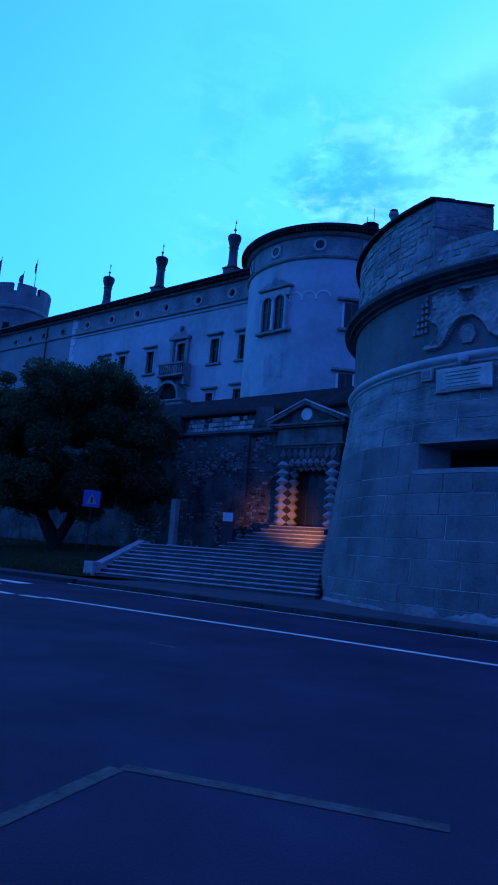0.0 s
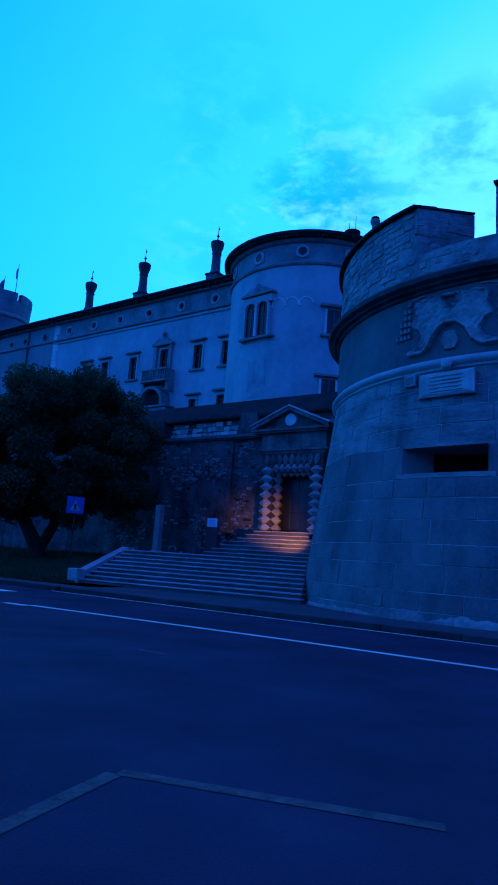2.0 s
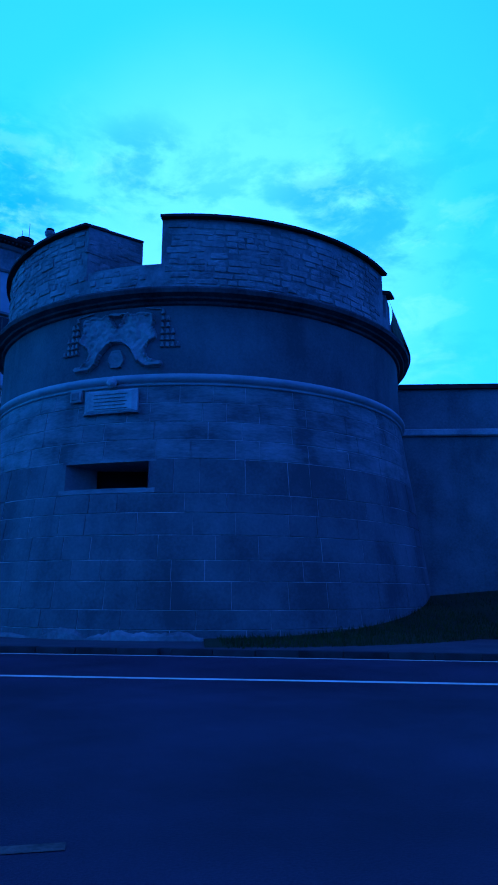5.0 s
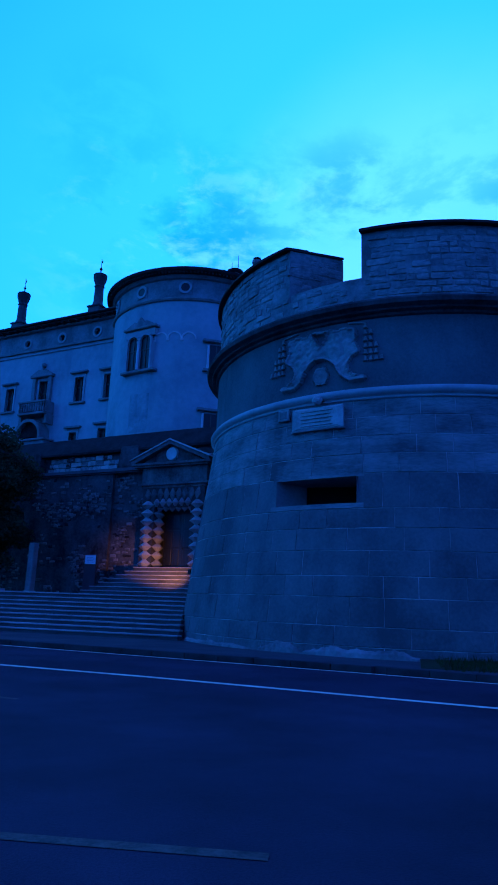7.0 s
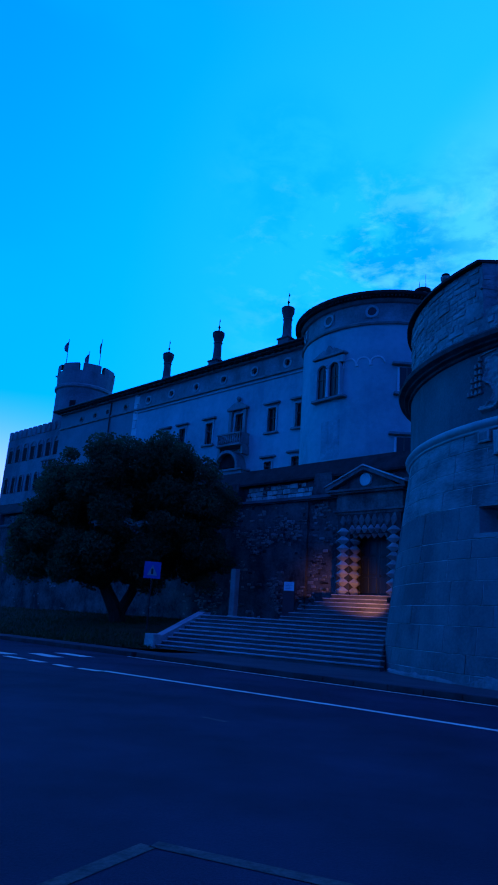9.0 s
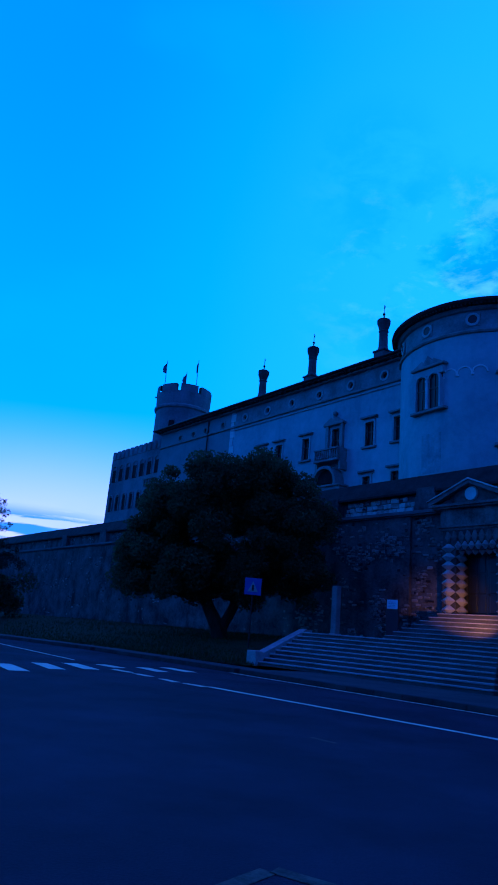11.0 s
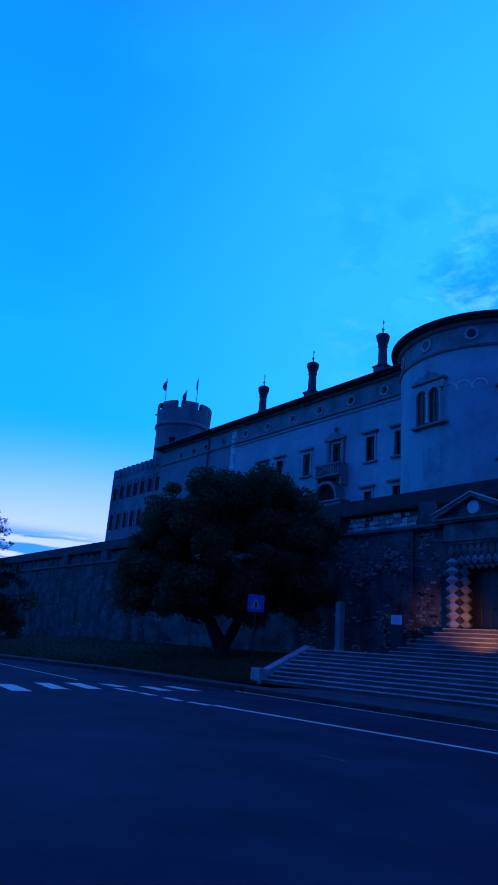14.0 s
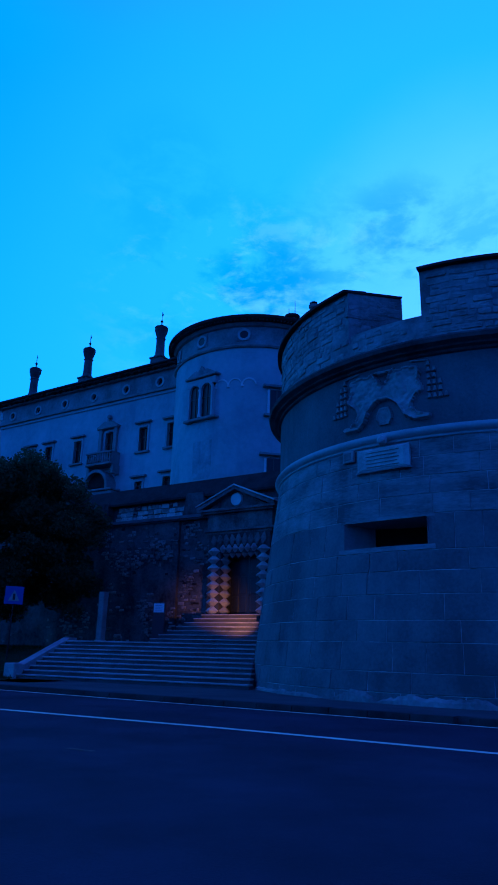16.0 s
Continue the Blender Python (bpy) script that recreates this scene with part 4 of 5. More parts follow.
# coat of arms: two spread wing-like halves, arch at the foot, crest above
arms = thing("coat_of_arms", "weathered carved stone coat of arms on the bastion drum", "relief", BASTION @ pose(0, 0, 0, 0, 0, 225.7))


def drum_relief(outline, depth, r0=9.40):
    """An outline of (metres to the right, z) wrapped on the drum; the front is domed a little."""
    b = bmesh.new()
    def at(x, z, d):
        a = x / r0
        return ((r0 + d) * math.cos(a), (r0 + d) * math.sin(a), z)
    cx = sum(p[0] for p in outline) / len(outline)
    cz = sum(p[1] for p in outline) / len(outline)
    o = [b.verts.new(at(x, z, -0.05)) for x, z in outline]
    e = [b.verts.new(at(x, z, depth * 0.7)) for x, z in outline]
    i = [b.verts.new(at(cx + (x - cx) * 0.8, cz + (z - cz) * 0.8, depth)) for x, z in outline]
    for p, q in ((o, e), (e, i)):
        for k in range(len(o)):
            m = (k + 1) % len(o)
            b.faces.new((p[k], p[m], q[m], q[k]))
    b.faces.new(i)
    bmesh.ops.triangulate(b, faces=[f for f in b.faces if len(f.verts) > 4])
    return b


HALF = [(0, 10.84), (0.12, 11.0), (0.28, 11.3), (0.44, 11.42), (0.6, 11.3), (0.9, 11.38), (1.38, 11.3), (1.46, 11.0), (1.38, 10.75), (1.54, 10.48), (1.5, 10.3), (1.25, 10.15), (1.12, 9.9), (1.18, 9.68), (1.45, 9.54), (1.7, 9.5), (1.8, 9.32), (1.58, 9.2), (1.1, 9.22), (0.75, 9.48), (0.55, 9.85), (0.33, 10.12), (0, 10.2)]


def inside(x, z, poly):
    hit = False
    for (x0, z0), (x1, z1) in zip(poly, poly[1:] + poly[:1]):
        if (z0 > z) != (z1 > z) and x < (x1 - x0) * (z - z0) / (z1 - z0) + x0:
            hit = not hit
    return hit


def carving(x_from, x_to, z_from, z_to, shape, depth, cell=0.05, seed=0.0):
    """A carved relief wrapped on the drum, its height uneven like worn stone."""
    b = bmesh.new()
    nx, nz = int((x_to - x_from) / cell), int((z_to - z_from) / cell)
    verts = {}

    def vert(i, k):
        if (i, k) not in verts:
            x, z = x_from + i * cell, z_from + k * cell
            near = all(shape(x + dx, z + dz) for dx, dz in ((cell, 0), (-cell, 0), (0, cell), (0, -cell)))
            rim = not all(shape(x + dx, z + dz) for dx, dz in ((3 * cell, 0), (-3 * cell, 0), (0, 3 * cell), (0, -3 * cell)))
            d = depth * ((0.9 if rim else 0.72) + 0.28 * noise.noise(Vector((x * 2.2 + seed, z * 2.2, 1))) + 0.22 * noise.noise(Vector((x * 6, z * 6, seed)))) if near else -0.03
            a = x / 9.4
            verts[i, k] = b.verts.new(((9.4 + d) * math.cos(a), (9.4 + d) * math.sin(a), z))
        return verts[i, k]
    for i in range(nx):
        for k in range(nz):
            if shape(x_from + (i + 0.5) * cell, z_from + (k + 0.5) * cell):
                b.faces.new((vert(i, k), vert(i + 1, k), vert(i + 1, k + 1), vert(i, k + 1)))
    return b


part("shield", carving(-1.9, 1.9, 9.1, 11.5, lambda x, z: inside(abs(x), z, HALF), 0.24), "rubble", arms, "pale worn winged shield")
part("foot_shield", carving(-0.45, 0.45, 9.3, 10.1, lambda x, z: (x / 0.36) ** 2 + ((z - 9.6) / 0.45) ** 2 < 1, 0.12, seed=5), "trim", arms)
part("crest", carving(-0.5, 0.5, 11.1, 11.5, lambda x, z: (x / 0.42) ** 2 + ((z - 11.32) / 0.13) ** 2 < 1, 0.2, seed=9), "trim", arms)
for sgn in (-1, 1):
    for q in range(6):
        for k in range(1 + (6 - q) // 2):
            x, z = sgn * (1.70 + 0.19 * k), 10.08 + 0.25 * q
            part("tassel", drum_relief([(x - 0.08, z - 0.09), (x + 0.08, z - 0.09), (x + 0.05, z + 0.02), (x + 0.03, z + 0.1), (x - 0.03, z + 0.1), (x - 0.05, z + 0.02)], 0.11), "trim", arms)
    part("cord", drum_relief([(sgn * 1.05, 11.5), (sgn * 1.7, 11.42), (sgn * 1.7, 11.47), (sgn * 1.05, 11.56)], 0.07), "trim", arms)
b = bmesh.new()
bmesh.ops.create_icosphere(b, subdivisions=2, radius=0.19)
for v in b.verts:
    v.co *= 1 + 0.15 * noise.noise(v.co * 6)
tagged(mesh_object("carved_boss", b, "dressed", BASTION @ pose(0, 0, 0, 0, 0, 225.7) @ pose(9.70, 0, 8.66)), "small carved stone boss on the moulding", "boss")
plaque = thing("plaque", "pale inscribed stone plaque on the bastion", "plaque", BASTION @ pose(0, 0, 0, 0, 0, 225.5))
part("slab", drum_relief([(-1.02, 7.6), (1.02, 7.6), (1.02, 8.42), (-1.02, 8.42)], 0.10, 9.62), "dressed", plaque)
part("slab_frame", drum_relief([(-1.06, 7.54), (1.06, 7.54), (1.06, 7.6), (-1.06, 7.6)], 0.14, 9.62), "rubble", plaque)
for k in range(5):
    part("line_of_writing", drum_relief([(-0.72, 7.72 + 0.13 * k), (0.72 - 0.1 * (k % 2), 7.72 + 0.13 * k), (0.72 - 0.1 * (k % 2), 7.745 + 0.13 * k), (-0.72, 7.745 + 0.13 * k)], 0.104, 9.62), "rubble", plaque)

small = thing("stone_tablet", "small square pale stone tablet set beside the plaque", "tablet", BASTION @ pose(0, 0, 0, 0, 0, 216.7))
part("tablet_frame", drum_relief([(-0.25, 8.10), (0.25, 8.10), (0.25, 8.52), (-0.25, 8.52)], 0.06, 9.60), "rubble", small)
part("tablet_field", drum_relief([(-0.18, 8.16), (0.18, 8.16), (0.18, 8.46), (-0.18, 8.46)], 0.075, 9.60), "ashlar", small)

# ---- wall to the right of the bastion, low hedge and bank ----
EAST = pose(19.9, 20.4, 0, 0, 0, -32)
east = thing("curtain_wall", "grey castle wall running on beyond the bastion", "castle wall", EAST, kind="structure")
part("wall_body", box(-2.5, 70, 0, 1.5, -0.2, 9.9), "ashlar", east)
part("ledge", box(-2.5, 70, -0.18, 1.5, 7.85, 8.15, bevel=0.05), "dressed", east)
part("coping", box(-2.5, 70, -0.15, 1.7, 9.903, 10.1), "roof", east)
b = bmesh.new()


def bank_row(i):
    """Foot and head of the bank: round the bastion first, then along the wall."""
    if i <= 8:
        a = 246 + 7.5 * i
        head, foot = BASTION @ Vector(polar(a, 10.0, 0)), BASTION @ Vector(polar(a, 13.6, 0))
    else:
        head, foot = EAST @ Vector((5.5 * (i - 8) - 2.0, 0.3, 0)), EAST @ Vector((5.5 * (i - 8) + 0.5, -4.2 - 0.3 * (i - 8), 0))
    return foot, head, 0.10 + 1.75 * min(1, i / 10) ** 2.2


bank_rows = [bank_row(i) for i in range(20)]
rows = []
for foot, head, rise in bank_rows:
    row = []
    for k in range(6):
        p = foot.lerp(head, k / 5)
        p.z = 0.13 + rise * (k / 5) ** 0.8
        row.append(b.verts.new(p))
    rows.append(row)
for p, q in zip(rows, rows[1:]):
    for k in range(5):
        b.faces.new((p[k], p[k + 1], q[k + 1], q[k]))
tagged(mesh_object("bank", b, "soil", smooth=True), "dark grass bank at the foot of the bastion", "bank", kind="structure")
b = bmesh.new()
for k in range(11000):
    u = rng.uniform(0.3, 13.0)
    i, f = int(u), rng.random() * 0.97
    (f0, h0, r0), (f1, h1, r1) = bank_rows[i], bank_rows[i + 1]
    p = f0.lerp(f1, u - i).lerp(h0.lerp(h1, u - i), f)
    p.z = 0.10 + (r0 + (r1 - r0) * (u - i)) * f ** 0.8
    d = Vector((rng.uniform(-1, 1), rng.uniform(-1, 1), 0)) * 0.05
    h = rng.uniform(0.06, 0.22)
    b.faces.new([b.verts.new(p - d * 0.3), b.verts.new(p + d * 0.3), b.verts.new(p + d + Vector((0, 0, h)))])
tagged(mesh_object("grass", b, "grass"), "unmown dark grass on the bank", "grass", kind="stuff")

# ---- palace ----
palace = thing("palace", "long pale plastered castle palace with round attic windows", "castle building", PALACE)


def facade(name, x0, x1, z0, z1, holes, material, label, thick=0.5, y=0.0):
    """A wall with rectangular openings right through it, made of strips."""
    b = bmesh.new()
    xs = sorted({x0, x1, *[h[0] for h in holes], *[h[1] for h in holes]})
    zs2 = sorted({z0, z1, *[h[2] for h in holes], *[h[3] for h in holes]})
    def open_at(x, z):
        return any(h[0] < x < h[1] and h[2] < z < h[3] for h in holes)
    vs = {}
    def vert(x, yy, z):
        if (x, yy, z) not in vs:
            vs[x, yy, z] = b.verts.new((x, yy, z))
        return vs[x, yy, z]
    for xa, xb in zip(xs, xs[1:]):
        for za, zb in zip(zs2, zs2[1:]):
            if open_at((xa + xb) / 2, (za + zb) / 2):
                for (p, q) in (((xa, za), (xa, zb)), ((xb, za), (xb, zb)), ((xa, za), (xb, za)), ((xa, zb), (xb, zb))):
                    mx, mz = (p[0] + q[0]) / 2, (p[1] + q[1]) / 2
                    ex = 1e-3 * (1 if mx == xb else -1 if mx == xa else 0)
                    ez = 1e-3 * (1 if mz == zb else -1 if mz == za else 0)
                    if not open_at(mx + ex, mz + ez):
                        b.faces.new((vert(p[0], y, p[1]), vert(q[0], y, q[1]), vert(q[0], y + thick, q[1]), vert(p[0], y + thick, p[1])))
                continue
            b.faces.new((vert(xa, y, za), vert(xb, y, za), vert(xb, y, zb), vert(xa, y, zb)))
    return part(name, b, material, palace, label)


def arch(x, z0, z_spring, half, y0, y1, width, n_seg=10, bm=None):
    """A flat arch ring standing on two legs."""
    outer, inner = [(x - half - width, z0)], [(x - half, z0)]
    for i in range(n_seg + 1):
        t = math.pi - math.pi * i / n_seg
        outer.append((x + (half + width) * math.cos(t), z_spring + (half + width) * math.sin(t)))
        inner.append((x + half * math.cos(t), z_spring + half * math.sin(t)))
    outer.append((x + half + width, z0))
    inner.append((x + half, z0))
    b = bm or bmesh.new()
    for i in range(len(outer) - 1):
        q = [outer[i], outer[i + 1], inner[i + 1], inner[i]]
        prism(q, y0, y1, b)
    return b


WIN = [(2.95, 15.7, 17.6, 0.40), (0.20, 15.7, 17.65, 0.42), (-6.85, 15.6, 17.5, 0.42), (-10.3, 15.6, 17.5, 0.42), (-12.6, 15.6, 17.5, 0.42)]
DOORWIN = (-3.36, 15.3, 17.75, 0.42)
LOWWIN = [(0.05, 12.6, 13.35, 0.36), (2.75, 12.6, 13.45, 0.36)]
holes = [(x - h, x + h, z0, z1) for x, z0, z1, h in WIN + [DOORWIN] + LOWWIN]
facade("wall", -17.6, 5.0, 4.0, 20.35, holes, "plaster", "pale weathered plaster facade")
facade("frieze", -17.6, 5.0, 20.55, 22.3, [(x - 0.32, x + 0.32, 20.83, 21.47) for x in (1.5, -1.97, -5.54, -8.98, -12.31, -15.65)], "frieze", "grey painted attic frieze")
facade("wall", -31.0, -17.75, 4.0, 20.35, [], "dark_plaster", "dark grey plaster of the older wing", y=-0.02)
facade("frieze", -31.0, -17.75, 20.55, 22.3, [(x - 0.3, x + 0.3, 20.7, 21.3) for x in (-19.2, -22.2, -24.4, -26.9)], "dark_plaster", "attic of the older wing")
part("string_course", box(-31.0, 5.0, -0.16, 0.3, 20.352, 20.55, bevel=0.03), "trim", palace)
part("string_course", box(-17.6, 5.0, -0.07, 0.3, 20.05, 20.12), "trim", palace)
part("back_wall", box(-31.0, 9.0, 9.0, 9.4, 0, 22.2), "plaster", palace)
part("end_wall", box(-31.0, -30.6, 0.6, 9.0, 0, 22.3), "dark_plaster", palace)
# One near-black sheet paints the darkness of unbuilt rooms.
part("inside", box(-30.5, 4.8, 0.62, 0.7, 4.0, 22.25), "void", palace, "dark sheet standing for unlit rooms behind the windows")
# quoins at the corner where the pale facade begins
for k in range(17):
    w = 0.75 if k % 2 else 0.5
    part("quoin", box(-17.8, -17.8 + w, -0.06, 0.3, 9.0 + 0.8 * k, 9.76 + 0.8 * k, bevel=0.02), "pale_trim", palace)
part("drainpipe", tube([(-21.6, -0.12, 9.0), (-21.6, -0.12, 21.9)], [0.07, 0.07], 8), "iron", palace, "dark drainpipe")
# roof and eave
b = bmesh.new()
a = [b.verts.new((x, y, z)) for x in (-31.6, 6.0) for y, z in ((-0.75, 22.3), (-0.75, 22.45), (4.6, 24.3), (10.2, 22.45), (10.2, 22.25))]
for k in range(5):
    b.faces.new((a[k], a[(k + 1) % 5], a[5 + (k + 1) % 5], a[5 + k]))
b.faces.new(a[:5])
b.faces.new(a[5:])
roof = part("roof", b, "roof", palace, "low dark tiled roof")
part("eave_board", box(-31.3, 5.0, -0.68, 0.4, 22.2, 22.297), "eave", palace, "dark boarded eave")
part("cornice", box(-31.0, 5.0, -0.3, 0.3, 22.0, 22.198, bevel=0.04), "trim", palace)
part("gutter", tube([(-31.6, -0.8, 22.4), (6.0, -0.8, 22.4)], [0.09, 0.09], 8), "iron", palace, "dark eave gutter")
for k in range(52):
    part("rafter_end", box(-31.1 + 0.7 * k, -30.95 + 0.7 * k, -0.65, 0.0, 22.1, 22.198), "eave", palace)


def window(x, z0, z1, h, hood=True, parent=palace, y=0.0):
    w = part("window", box(x - h - 0.16, x - h, y - 0.06, y + 0.3, z0, z1), "soft_trim", parent, "tall window in a stone surround")
    part("jamb", box(x + h, x + h + 0.16, y - 0.06, y + 0.3, z0, z1), "soft_trim", w)
    part("lintel", box(x - h - 0.16, x + h + 0.16, y - 0.06, y + 0.3, z1 + 0.002, z1 + 0.16), "soft_trim", w)
    part("sill", box(x - h - 0.3, x + h + 0.3, y - 0.2, y + 0.2, z0 - 0.16, z0 - 0.002, bevel=0.02), "trim", w, "dark projecting sill")
    if hood:
        part("hood", box(x - h - 0.4, x + h + 0.4, y - 0.26, y + 0.2, z1 + 0.30, z1 + 0.46, bevel=0.03), "trim", w, "dark projecting hood")
        part("hood_frieze", box(x - h - 0.2, x + h + 0.2, y - 0.04, y + 0.2, z1 + 0.162, z1 + 0.298), "frieze", w)
    part("pane", box(x - h, x + h, y + 0.26, y + 0.29, z0, z1), "glass", w)
    part("mullion", box(x - 0.05, x + 0.05, y + 0.2, y + 0.258, z0, z1), "wood", w)
    zt = z0 + (z1 - z0) * 0.62
    part("transom", box(x - h, x + h, y + 0.19, y + 0.256, zt - 0.05, zt + 0.05), "wood", w)


for x, z0, z1, h in WIN:
    window(x, z0, z1, h)
for x, z0, z1, h in LOWWIN:
    window(x, z0, z1, h)
window(*DOORWIN, hood=False)


def oculus(parent, x, z, r, material="soft_trim", glass_y=0.2):
    b = bmesh.new()
    for k in range(24):
        t0, t1 = math.tau * k / 24, math.tau * (k + 1) / 24
        prism([(x + (r + 0.16) * math.cos(t0), z + (r + 0.16) * math.sin(t0)), (x + (r + 0.16) * math.cos(t1), z + (r + 0.16) * math.sin(t1)),
               (x + r * math.cos(t1), z + r * math.sin(t1)), (x + r * math.cos(t0), z + r * math.sin(t0))], -0.07, 0.25, b)
    o = part("round_window", b, material, parent, "round attic window with a stone ring")
    b = bmesh.new()
    bmesh.ops.create_circle(b, cap_ends=True, segments=24, radius=r + 0.02)
    part("pane", b, "glass", o, "", pose(x, glass_y, z, 90))
    b = bmesh.new()
    for k in range(24):
        t0, t1 = math.tau * k / 24, math.tau * (k + 1) / 24
        def sq(t):
            s = 0.47 / max(abs(math.cos(t)), abs(math.sin(t)))
            return (x + s * math.cos(t), z + s * math.sin(t))
        prism([sq(t0), sq(t1), (x + (r + 0.1) * math.cos(t1), z + (r + 0.1) * math.sin(t1)), (x + (r + 0.1) * math.cos(t0), z + (r + 0.1) * math.sin(t0))], -0.012, 0.1, b)
    part("surround", b, "frieze", o)


for x in (1.5, -1.97, -5.54, -8.98, -12.31, -15.65):
    oculus(palace, x, 21.15, 0.28)
for x in (-19.2, -22.2, -24.4, -26.9):
    oculus(palace, x, 21.0, 0.26, "trim")

# balcony window: surround, pediment with bust-like knob, balcony on brackets
balcony = part("balcony", box(-4.75, -2.1, -1.05, 0.0, 14.80, 14.98, bevel=0.03), "trim", palace, "stone balcony with a balustrade")
part("handrail", box(-4.75, -2.1, -1.05, -0.85, 15.74, 15.88, bevel=0.02), "trim", balcony)
for k in range(11):
    x = -4.65 + 0.242 * k
    b = lathe([(0.03, 14.98), (0.075, 15.12), (0.085, 15.24), (0.04, 15.47), (0.06, 15.62), (0.05, 15.74)], 8)
    part("baluster", b, "trim", balcony, "", pose(x, -0.95, 0))
for x in (-4.7, -2.15):
    part("side_rail", box(x - 0.06, x + 0.06, -0.85, 0.0, 14.98, 15.88), "trim", balcony)
    part("bracket", prism([(x - 0.12, 14.12), (x + 0.12, 14.12), (x + 0.12, 14.80), (x - 0.12, 14.80)], -0.75, 0.0), "trim", balcony)
for sgn in (-1, 1):
    part("pilaster", box(-3.42 + sgn * 0.8 - 0.16, -3.42 + sgn * 0.8 + 0.16, -0.22, 0.2, 15.02, 18.02, bevel=0.02), "trim", palace, "dark stone pilaster")
part("entablature", box(-4.55, -2.3, -0.34, 0.2, 18.02, 18.24, bevel=0.03), "trim", palace)
part("pediment", prism([(-4.5, 18.24), (-2.35, 18.24), (-2.6, 18.37), (-3.1, 18.67), (-3.3, 18.57), (-3.42, 18.87), (-3.55, 18.57), (-3.75, 18.67), (-4.25, 18.37)], -0.3, 0.2), "trim", palace, "broken pediment")
b = bmesh.new()
bmesh.ops.create_icosphere(b, subdivisions=2, radius=0.2)
part("finial", b, "trim", palace, "", pose(-3.42, -0.15, 19.02))
# arched bay under the balcony
bay = part("arched_bay", box(-4.85, -1.9, -0.9, 0.0, 9.0, 12.90), "frieze", palace, "arched bay below the balcony")
part("arch_hood", arch(-3.6, 12.80, 13.15, 1.1, -1.0, 0.0, 0.24), "trim", bay, "rounded stone hood")
part("lunette", prism([(-3.6 + 1.1 * math.cos(t), 13.15 + 1.1 * math.sin(t)) for t in (math.pi * k / 12 for k in range(13))], -0.6, 0.0), "roof", bay)
part("bay_cornice", box(-5.0, -1.75, -1.05, 0.0, 12.75, 12.92, bevel=0.03), "trim", bay)

# ---- chimneys ----
def chimney():
    c = thing("chimney", "tall castle chimney with a flared head and iron finial", "chimney", PALACE @ pose(0.65, 0.7, -0.4), group="palace chimneys")
    part("base", box(-0.55, 0.55, -0.5, 0.5, 22.2, 24.05, bevel=0.04), "chimney_stone", c)
    part("base_moulding", box(-0.62, 0.62, -0.57, 0.57, 23.85, 24.0, bevel=0.03), "dark_stone", c)
    part("shaft", lathe([(0.50, 24.0), (0.37, 24.35), (0.34, 25.6), (0.43, 25.7), (0.34, 25.78)], 8), "chimney_stone", c)
    part("head", lathe([(0.34, 25.75), (0.38, 25.9), (0.52, 26.35), (0.54, 26.7), (0.47, 26.74), (0.0, 26.98)], 8), "dark_stone", c)
    part("finial", lathe([(0.05, 26.9), (0.05, 27.15), (0.13, 27.25), (0.05, 27.36), (0.025, 27.45), (0.02, 28.1), (0.0, 28.12)], 8), "iron", c)
    part("vane", box(0.0, 0.12, -0.01, 0.01, 27.75, 27.95), "iron", c)
    return c


chim = chimney()
for x, dz in ((-7.42, -0.5), (-14.25, -0.95)):
    copy_thing(chim, PALACE @ pose(x, 0.7, dz))

# ---- round palace tower ----
rt = thing("round_tower", "pale plastered round palace tower under a wide dark eave", "castle tower", ROUND)
RR = 6.1
part("wall", lathe([(RR, 4.0), (RR, 21.2)], 96), "plaster", rt, "pale weathered plaster", smooth=True)
part("attic", lathe([(RR - 0.02, 21.4), (RR - 0.02, 23.0)], 96), "frieze", rt, "grey painted attic band", smooth=True)
part("string_course", lathe([(RR - 0.1, 21.15), (RR + 0.12, 21.2), (RR + 0.18, 21.32), (RR + 0.1, 21.42), (RR - 0.1, 21.45)], 96), "trim", rt)
part("cornice", lathe([(RR - 0.1, 22.72), (RR + 0.14, 22.8), (RR + 0.3, 22.98), (RR - 0.1, 23.0)], 96), "trim", rt)
part("eave_board", lathe([(RR, 23.0), (RR + 0.62, 23.12), (RR + 0.66, 23.2)], 96), "eave", rt)
part("roof", lathe([(RR + 0.72, 23.16), (RR + 0.74, 23.34), (RR - 0.5, 23.62), (0.0, 25.0)], 96), "roof", rt, "low dark conical roof")
for k in range(84):
    part("rafter_end", box(RR - 0.1, RR + 0.58, -0.05, 0.05, 22.98, 23.1), "eave", rt, "", pose(0, 0, 0, 0, 0, 150 + 180 * k / 84))


def on_round(angle, r=RR):
    """A frame on the tower's face: x to the right as seen from outside, y inwards."""
    return pose(0, 0, 0, 0, 0, angle) @ pose(r, 0, 0) @ pose(0, 0, 0, 0, 0, 90)


def placed(parent_frame, before):
    for ob in list(scene.objects):
        if ob.name not in before and ob.parent is rt:
            ob.matrix_basis = parent_frame @ ob.matrix_basis


for ang in (225.0, 256.0, 287.0, 194.0):
    before = {o.name for o in scene.objects}
    oculus(rt, 0, 22.15, 0.30, glass_y=-0.03)
    placed(on_round(ang), before)
# twin arched window
before = {o.name for o in scene.objects}
# Backing in the interior shade tone, behind the arches.
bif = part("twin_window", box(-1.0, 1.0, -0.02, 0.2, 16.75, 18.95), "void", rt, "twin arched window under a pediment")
for x in (-0.48, 0.48):
    part("arch", arch(x, 16.75, 18.55, 0.40, -0.22, 0.3, 0.13), "soft_trim", bif)
part("spandrel", prism([(-1.15, 18.9), (1.15, 18.9), (1.15, 19.35), (-1.15, 19.35)], -0.14, 0.3), "soft_trim", bif)
